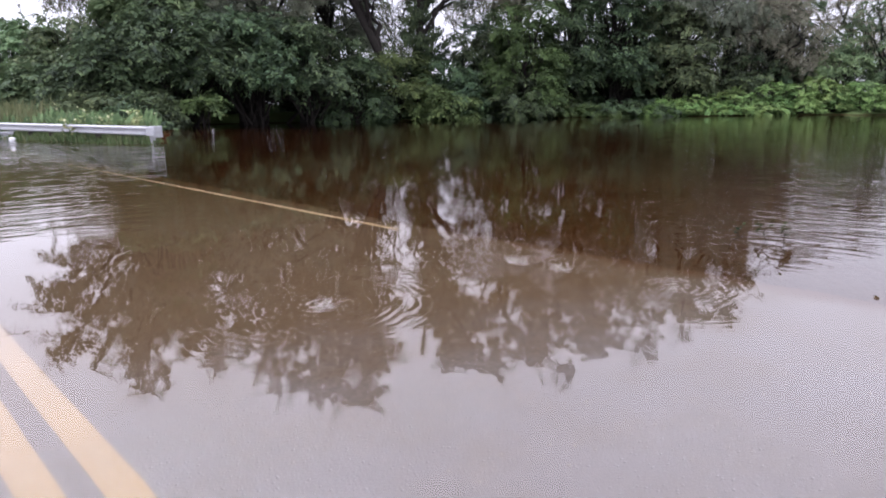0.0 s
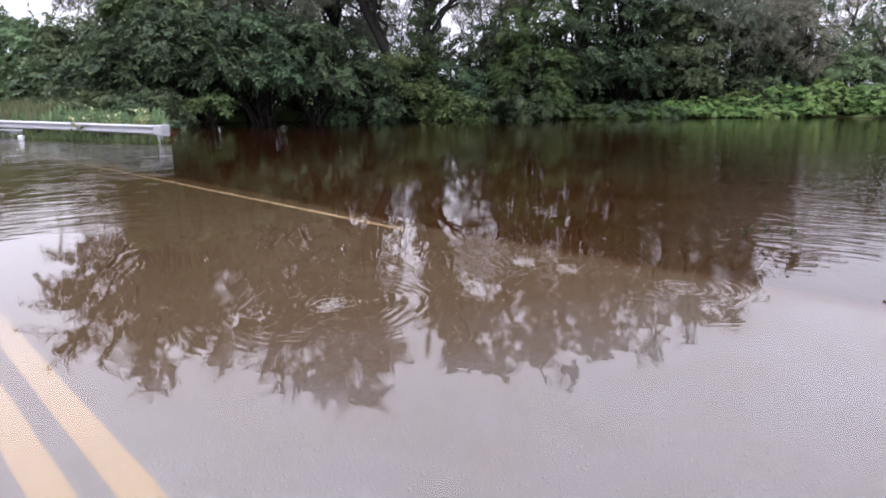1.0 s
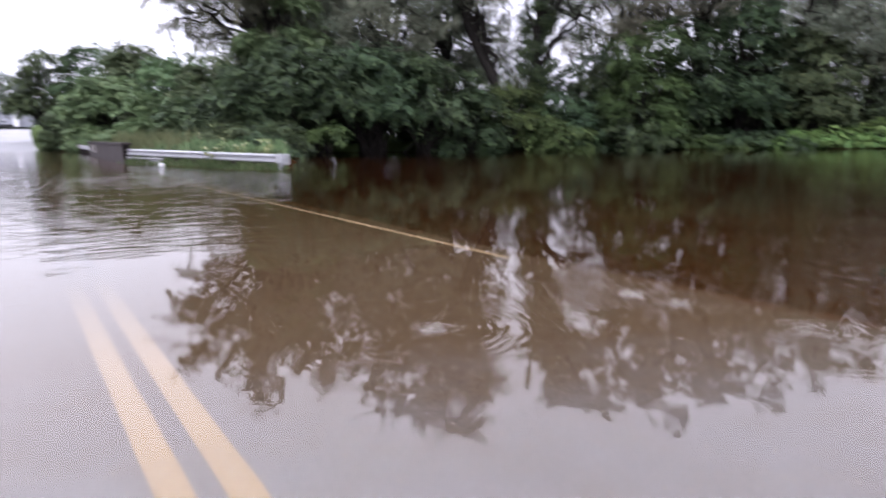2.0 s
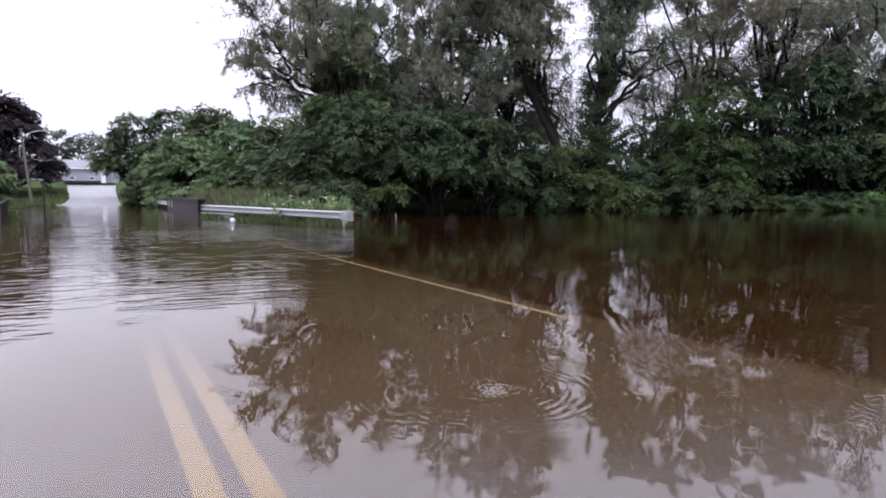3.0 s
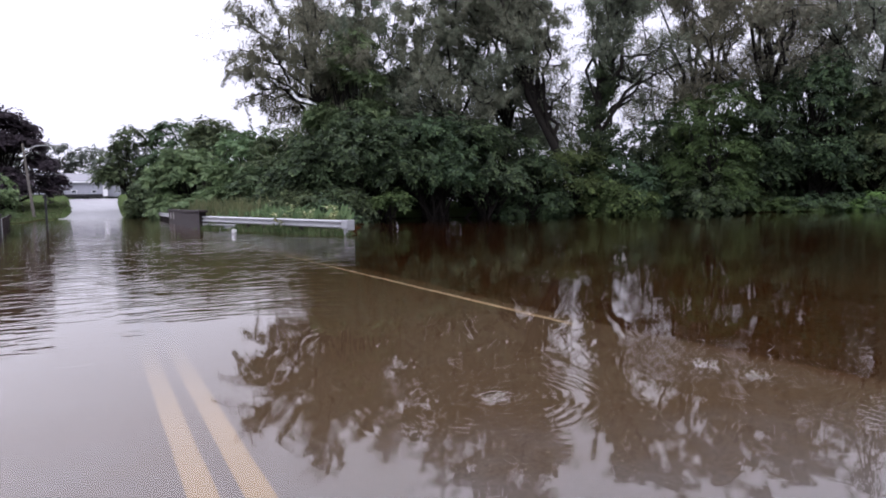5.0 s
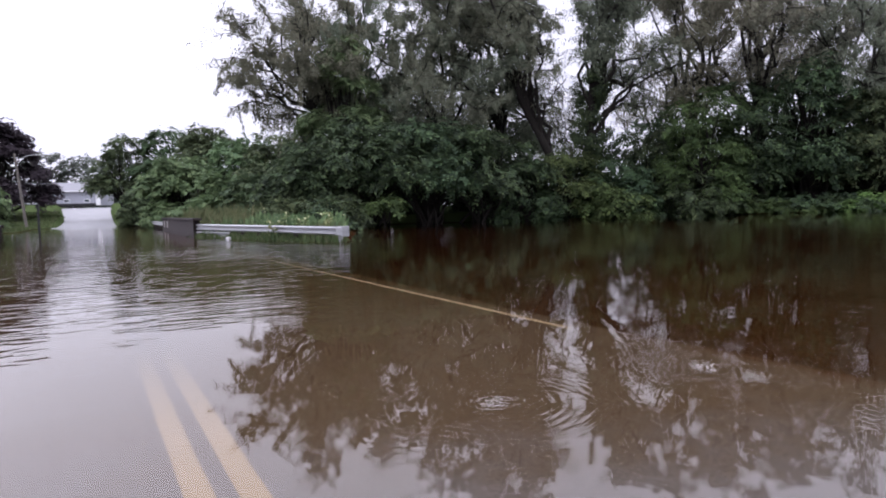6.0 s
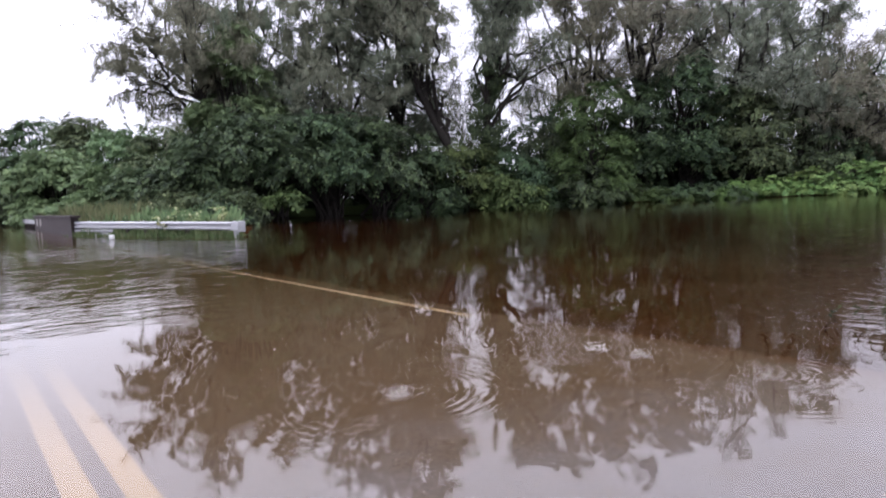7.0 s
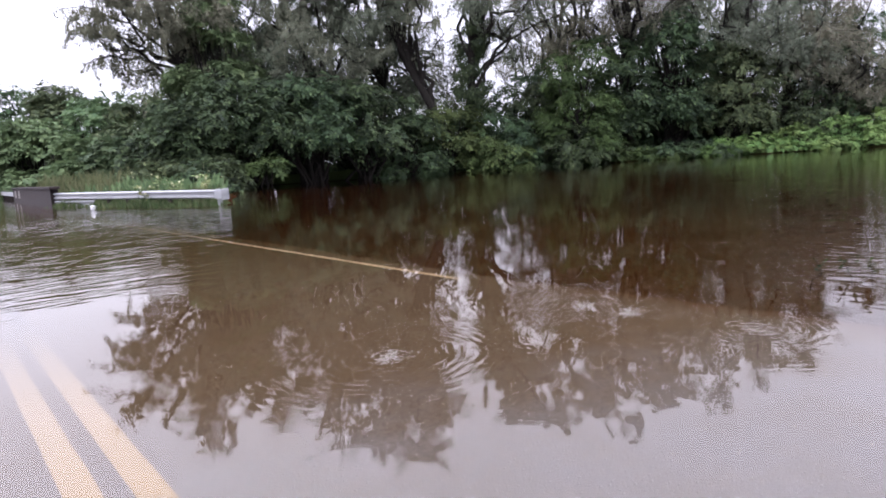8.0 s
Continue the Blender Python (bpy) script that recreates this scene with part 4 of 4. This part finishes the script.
weeds("tall_grass", tufts(340, 45, 5.2, 15, 22.5, 40, 0.5), 0.5, 1, DRY, "tall yellow-green grass behind the guardrail")
weeds("leafy_weeds", tufts(160, 50, 5.2, 14, 24, 40, 0.35), 0.8, 5, FAR_GREEN, "leafy green weeds behind the guardrail", 0.10)
s = rng.uniform(0, 1, 5600) ** 0.65
weeds("rail_weeds", np.column_stack([7.95 - 3.1 * s, 22.2 + 13.6 * s]) + rng.normal(size=(5600, 2)) * 0.30 - np.array([0.05, 0.05]), 0.32, 2, REEDS, "weeds growing through the guardrail", wet=-0.4)
stalks = tufts(18, 5, 5.6, 11, 22.8, 33, 0.3)
weeds("flower_stalks", stalks, 1.3, 6, DRY, "thin flowering weed stalks by the guardrail", 0.02)
keep = stalks[bank(stalks[:, 0], stalks[:, 1]) > 0.03]
heads = np.repeat(np.column_stack([keep, bank(keep[:, 0], keep[:, 1]) + rng.uniform(0.6, 1.2, len(keep))]), 1, 0)
heads = heads + rng.normal(size=heads.shape) * np.array([0.08, 0.08, 0.12])
tagged(new("weed_flowers", mesh_of("weed_flowers", *blades(rng, heads, rng.normal(size=heads.shape), 0.09, 0.07), PETAL)), "pale yellow flower heads among the weeds", "weeds", kind="stuff")
weeds("verge_grass", tufts(420, 50, 5.1, 18, 38, 60, 0.5), 1.25, 3, DRY, "pale green tall grass on the verge by the bridge")
lawn = np.column_stack([rng.uniform(-24, -5.0, 24000), rng.uniform(66, 112, 24000)])
weeds("lawn_grass", lawn, 0.26, 4, REEDS, "short lawn grass by the far road", 0.05)




def tall_weed(azimuth, distance, tall, seed):
    """An upright pale weed: one stem, long leaves in pairs, a small flower head."""
    rng = np.random.default_rng(seed)
    x, y = polar(azimuth, distance)
    weed = thing("tall_weed", (x, y, ground_height(x, y) - 0.03), "tall pale yellow-green weed with long leaves", "weed", "tall weeds by the guardrail")
    top = np.array([rng.normal() * 0.1, rng.normal() * 0.1, tall])
    stem = bend(rng, np.zeros(3), top, 9, 0.02, 0.0)
    part("stem", smooth(mesh_of("stem", *tubes([(stem, np.linspace(0.014, 0.006, 9))]), DRY)), DRY, weed)
    at = np.repeat(stem[2:], 4, 0)
    a = rng.uniform(0, 2 * np.pi, len(at))
    ways = np.stack([np.cos(a), np.sin(a), rng.uniform(0.1, 0.9, len(at))], -1)
    part("leaves", mesh_of("leaves", *blades(rng, at, ways, 0.26, 0.085, normals=np.array([0, 0, 1.0]) + rng.normal(size=at.shape) * 0.5), PALE_WEED), PALE_WEED, weed)
    bm = bmesh.new()
    bmesh.ops.create_icosphere(bm, subdivisions=2, radius=0.045, matrix=Matrix.Translation(top))
    for v in bm.verts:
        v.co += Vector(rng.normal(size=3) * 0.012)
    part("flower_head", bm, PETAL, weed, "pale yellow flower head")
    return weed


PALE_WEED = leaf_material("pale_weed_leaves", rgb(0.11, 0.15, 0.06), rgb(0.17, 0.21, 0.085), rgb(0.24, 0.26, 0.13))
rng = np.random.default_rng(31)
for i in range(12):
    tall_weed(rng.choice([13.3, 14.2, 16.2, 17.4]) + rng.normal() * 0.5, rng.uniform(27.0, 29.5), rng.uniform(0.65, 1.15), 600 + i)


# ---------------------------------------------------------------- street lamp, sign post, house
def street_lamp(azimuth, distance):
    x, y = polar(azimuth, distance)
    z = ground_height(x, y)
    lamp = thing("street_lamp", (x, y, z - 0.3), "weathered wooden street lamp pole with a long curved arm", "street lamp")
    pts = bend(np.random.default_rng(2), np.array([0.35, 0, 0]), np.array([-0.35, 0, 8.6]), 8, 0.02, 0)
    part("pole", smooth(mesh_of("pole", *tubes([(pts, np.linspace(0.16, 0.11, 8))], 14), POLE)), POLE, lamp)
    arm = np.array([(-0.3, 0, 7.6), (0.1, 0, 8.0), (0.9, 0, 8.35), (1.6, 0, 8.46), (1.9, 0, 8.46)])
    part("arm", smooth(mesh_of("arm", *tubes([(arm, np.full(5, 0.05))], 8), STEEL)), STEEL, lamp, "pale steel bracket arm")
    bm = bmesh.new()
    bmesh.ops.create_uvsphere(bm, u_segments=14, v_segments=8, radius=1, matrix=Matrix.Translation((2.2, 0, 8.44)) @ Matrix.Diagonal((0.34, 0.13, 0.08, 1)))
    part("lamp_head", bm, STEEL, lamp, "pale cobra-head lantern")
    return lamp


street_lamp(-5.3, 85)


def sign_post(azimuth, distance):
    x, y = polar(azimuth, distance)
    post = thing("sign_post", (x, y, ground_height(x, y) - 0.4), "thin dark metal post at the flood's edge", "post")
    part("pole", boxed((0.2, 0.2, 3.0), (0, 0, 1.5), 0.01), DARK, post)
    part("cap", boxed((0.26, 0.26, 0.06), (0, 0, 3.02), 0.01), DARK, post)
    return post


sign_post(-4.3, 76)


def house():
    x, y = polar(-0.05, 158)
    z = 3.65
    h = thing("house", (x, y, z), "pale grey single-storey building with a low grey roof", "house", turn=2)
    part("wall", boxed((16, 8, 3.2), (-8.0, 4.0, 1.6), 0.02), SIDING, h)
    part("plinth", boxed((16.1, 8.1, 0.55), (-8.0, 4.0, 0.25), 0.02), DARK, h)
    bm = bmesh.new()
    v = [bm.verts.new(p) for p in ((-16.5, -0.5, 3.15), (0.5, -0.5, 3.15), (0.5, 8.5, 3.15), (-16.5, 8.5, 3.15), (-15.0, 4.0, 5.2), (-1.0, 4.0, 5.2))]
    for f in ((0, 1, 5, 4), (1, 2, 5), (2, 3, 4, 5), (3, 0, 4), (3, 2, 1, 0)):
        bm.faces.new([v[i] for i in f])
    part("roof", bm, SHINGLE, h)
    part("fascia", boxed((17, 0.12, 0.22), (-8.0, -0.56, 3.1), 0.02), WHITE, h)
    for px in (-13.0, -9.6, -6.4, -2.6):
        win = part("window", boxed((1.1, 0.12, 0.7), (px, -0.03, 1.1), 0.02), WHITE, h)
        part("pane", boxed((0.9, 0.1, 0.5), (px, -0.06, 1.1)), GLASS, win)
    part("door", boxed((0.9, 0.12, 2.3), (-0.45, -0.04, 1.2), 0.02), WHITE, h, "white corner door of the building")
    part("side_wall", boxed((2.6, 5.0, 2.4), (1.35, 4.5, 1.2), 0.02), SIDING, h)
    return h


house()


# ---------------------------------------------------------------- things on the water
def boil(x, y, vigour, seed):
    """Water welling up: a cluster of bubbles on the churned surface."""
    rng = np.random.default_rng(seed)
    top = thing("water_boil", (x, y, 0), "small upwelling of water with pale bubbles", "bubbles", "upwellings over the road")
    for i in range(int(34 * vigour) + 3):
        bm = bmesh.new()
        bmesh.ops.create_icosphere(bm, subdivisions=1, radius=rng.uniform(0.0028, 0.0056))
        b = part("bubble", bm, FOAM, top)
        b.location = (rng.normal() * 0.07, rng.normal() * 0.06, 0.001)
    return top


FOAM = surface("bubble_foam", lambda n, s: (n.put(s, "Base Color", rgb(0.42, 0.40, 0.38)), n.put(s, "Roughness", 0.15)))
for i, (x, y, vigour) in enumerate(BOILS):
    boil(x, y, vigour, 200 + i)


def sprig(x, y, turn, seed):
    """A drowned weed: a thin crooked stem breaking the surface, with a few leaves."""
    rng = np.random.default_rng(seed)
    top = thing("drowned_sprig", (x, y, -0.06), "thin dark weed sprig poking out of the water", "plant", "sprigs in the water", turn=turn)
    stem = bend(rng, np.zeros(3), np.array([0.10, 0.03, 0.24]), 7, 0.012, 0.02)
    twig = bend(rng, stem[3], stem[3] + np.array([-0.07, 0.02, 0.11]), 5, 0.006, 0.01)
    part("stem", smooth(mesh_of("stem", *tubes([(stem, np.linspace(0.004, 0.0015, 7)), (twig, np.linspace(0.003, 0.001, 5))]), BARK)), BARK, top)
    at = np.concatenate([stem[3:], twig[2:], stem[4:]])
    part("leaves", mesh_of("leaves", *blades(rng, at, rng.normal(size=at.shape) + np.array([0, 0, 0.3]), 0.05, 0.02), SHRUB), SHRUB, top)
    return top


sprig(5.56, 1.75, 20, 1)
sprig(5.78, 1.98, 130, 2)
sprig(5.40, 2.15, 250, 3)


def floating_leaf(x, y, turn, size):
    """A dead leaf lying on the water, its edges curled up."""
    leaf = thing("floating_leaf", (x, y, 0.002), "dark dead leaf floating on the water", "leaf", "leaves on the water", turn=turn)
    n = 9
    u = np.linspace(0, 1, n)
    w = 0.42 * np.sin(np.pi * u ** 0.8) * (1 - 0.25 * np.abs(np.sin(u * 9)))
    v = np.stack([np.stack([u - 0.5, e * w, 0.05 * abs(e) + 0.03 * u * u], -1) for e in (-1, 0, 1)], 1).reshape(-1, 3) * size
    k = np.arange(n - 1) * 3
    q = np.concatenate([np.stack([k + i, k + i + 1, k + i + 4, k + i + 3], -1) for i in (0, 1)])
    part("blade", smooth(mesh_of("blade", v, q, DEAD)), DEAD, leaf)
    rib = np.array([(-0.75, 0, 0.01), (-0.5, 0, 0.008), (0.0, 0, 0.02), (0.45, 0, 0.035)]) * size
    part("stalk", mesh_of("stalk", *tubes([(rib, np.linspace(0.02, 0.008, 4) * size)]), DEAD), DEAD, leaf)
    return leaf


DEAD = surface("dead_leaf", lambda n, s: (n.put(s, "Base Color", n.mix(n.noise(n.place(), 60.0, 3.0), rgb(0.02, 0.014, 0.008), rgb(0.06, 0.04, 0.02))), n.put(s, "Roughness", 0.9), n.put(s, "Specular IOR Level", 0.1)))
for x, y, turn, size in ((4.53, 0.87, 30, 0.05), (-0.65, 4.38, 100, 0.06), (8.3, 22.2, 10, 0.07), (8.45, 22.0, 70, 0.06), (6.2, 17.5, 50, 0.07)):
    floating_leaf(x, y, turn, size)


def float_bottle(x, y):
    """A white plastic bottle drifting on its side by the guard rail."""
    top = thing("plastic_bottle", (x, y, 0.03), "white plastic bottle floating by the guardrail", "bottle", turn=35)
    prof = np.array([(-0.22, 0.04), (-0.2, 0.09), (0.05, 0.095), (0.13, 0.06), (0.16, 0.03), (0.2, 0.03)]) * 0.62
    a = np.arange(16) * 2 * np.pi / 16
    v = np.stack([np.broadcast_to(prof[:, :1], (6, 16)), prof[:, 1:] * np.cos(a), prof[:, 1:] * np.sin(a)], -1).reshape(-1, 3)
    grid = np.arange(96).reshape(6, 16)
    q = np.stack([grid[:-1], np.roll(grid[:-1], -1, 1), np.roll(grid[1:], -1, 1), grid[1:]], -1).reshape(-1, 4)
    part("body", smooth(mesh_of("body", v, q, WHITE)), WHITE, top)
    bm = bmesh.new()
    bmesh.ops.create_cone(bm, cap_ends=True, segments=16, radius1=0.023, radius2=0.022, depth=0.026, matrix=Matrix.Translation((0.133, 0, 0)) @ Matrix.Rotation(radians(90), 4, "Y"))
    part("cap", bm, WHITE, top)
    return top


float_bottle(5.12, 30.7)
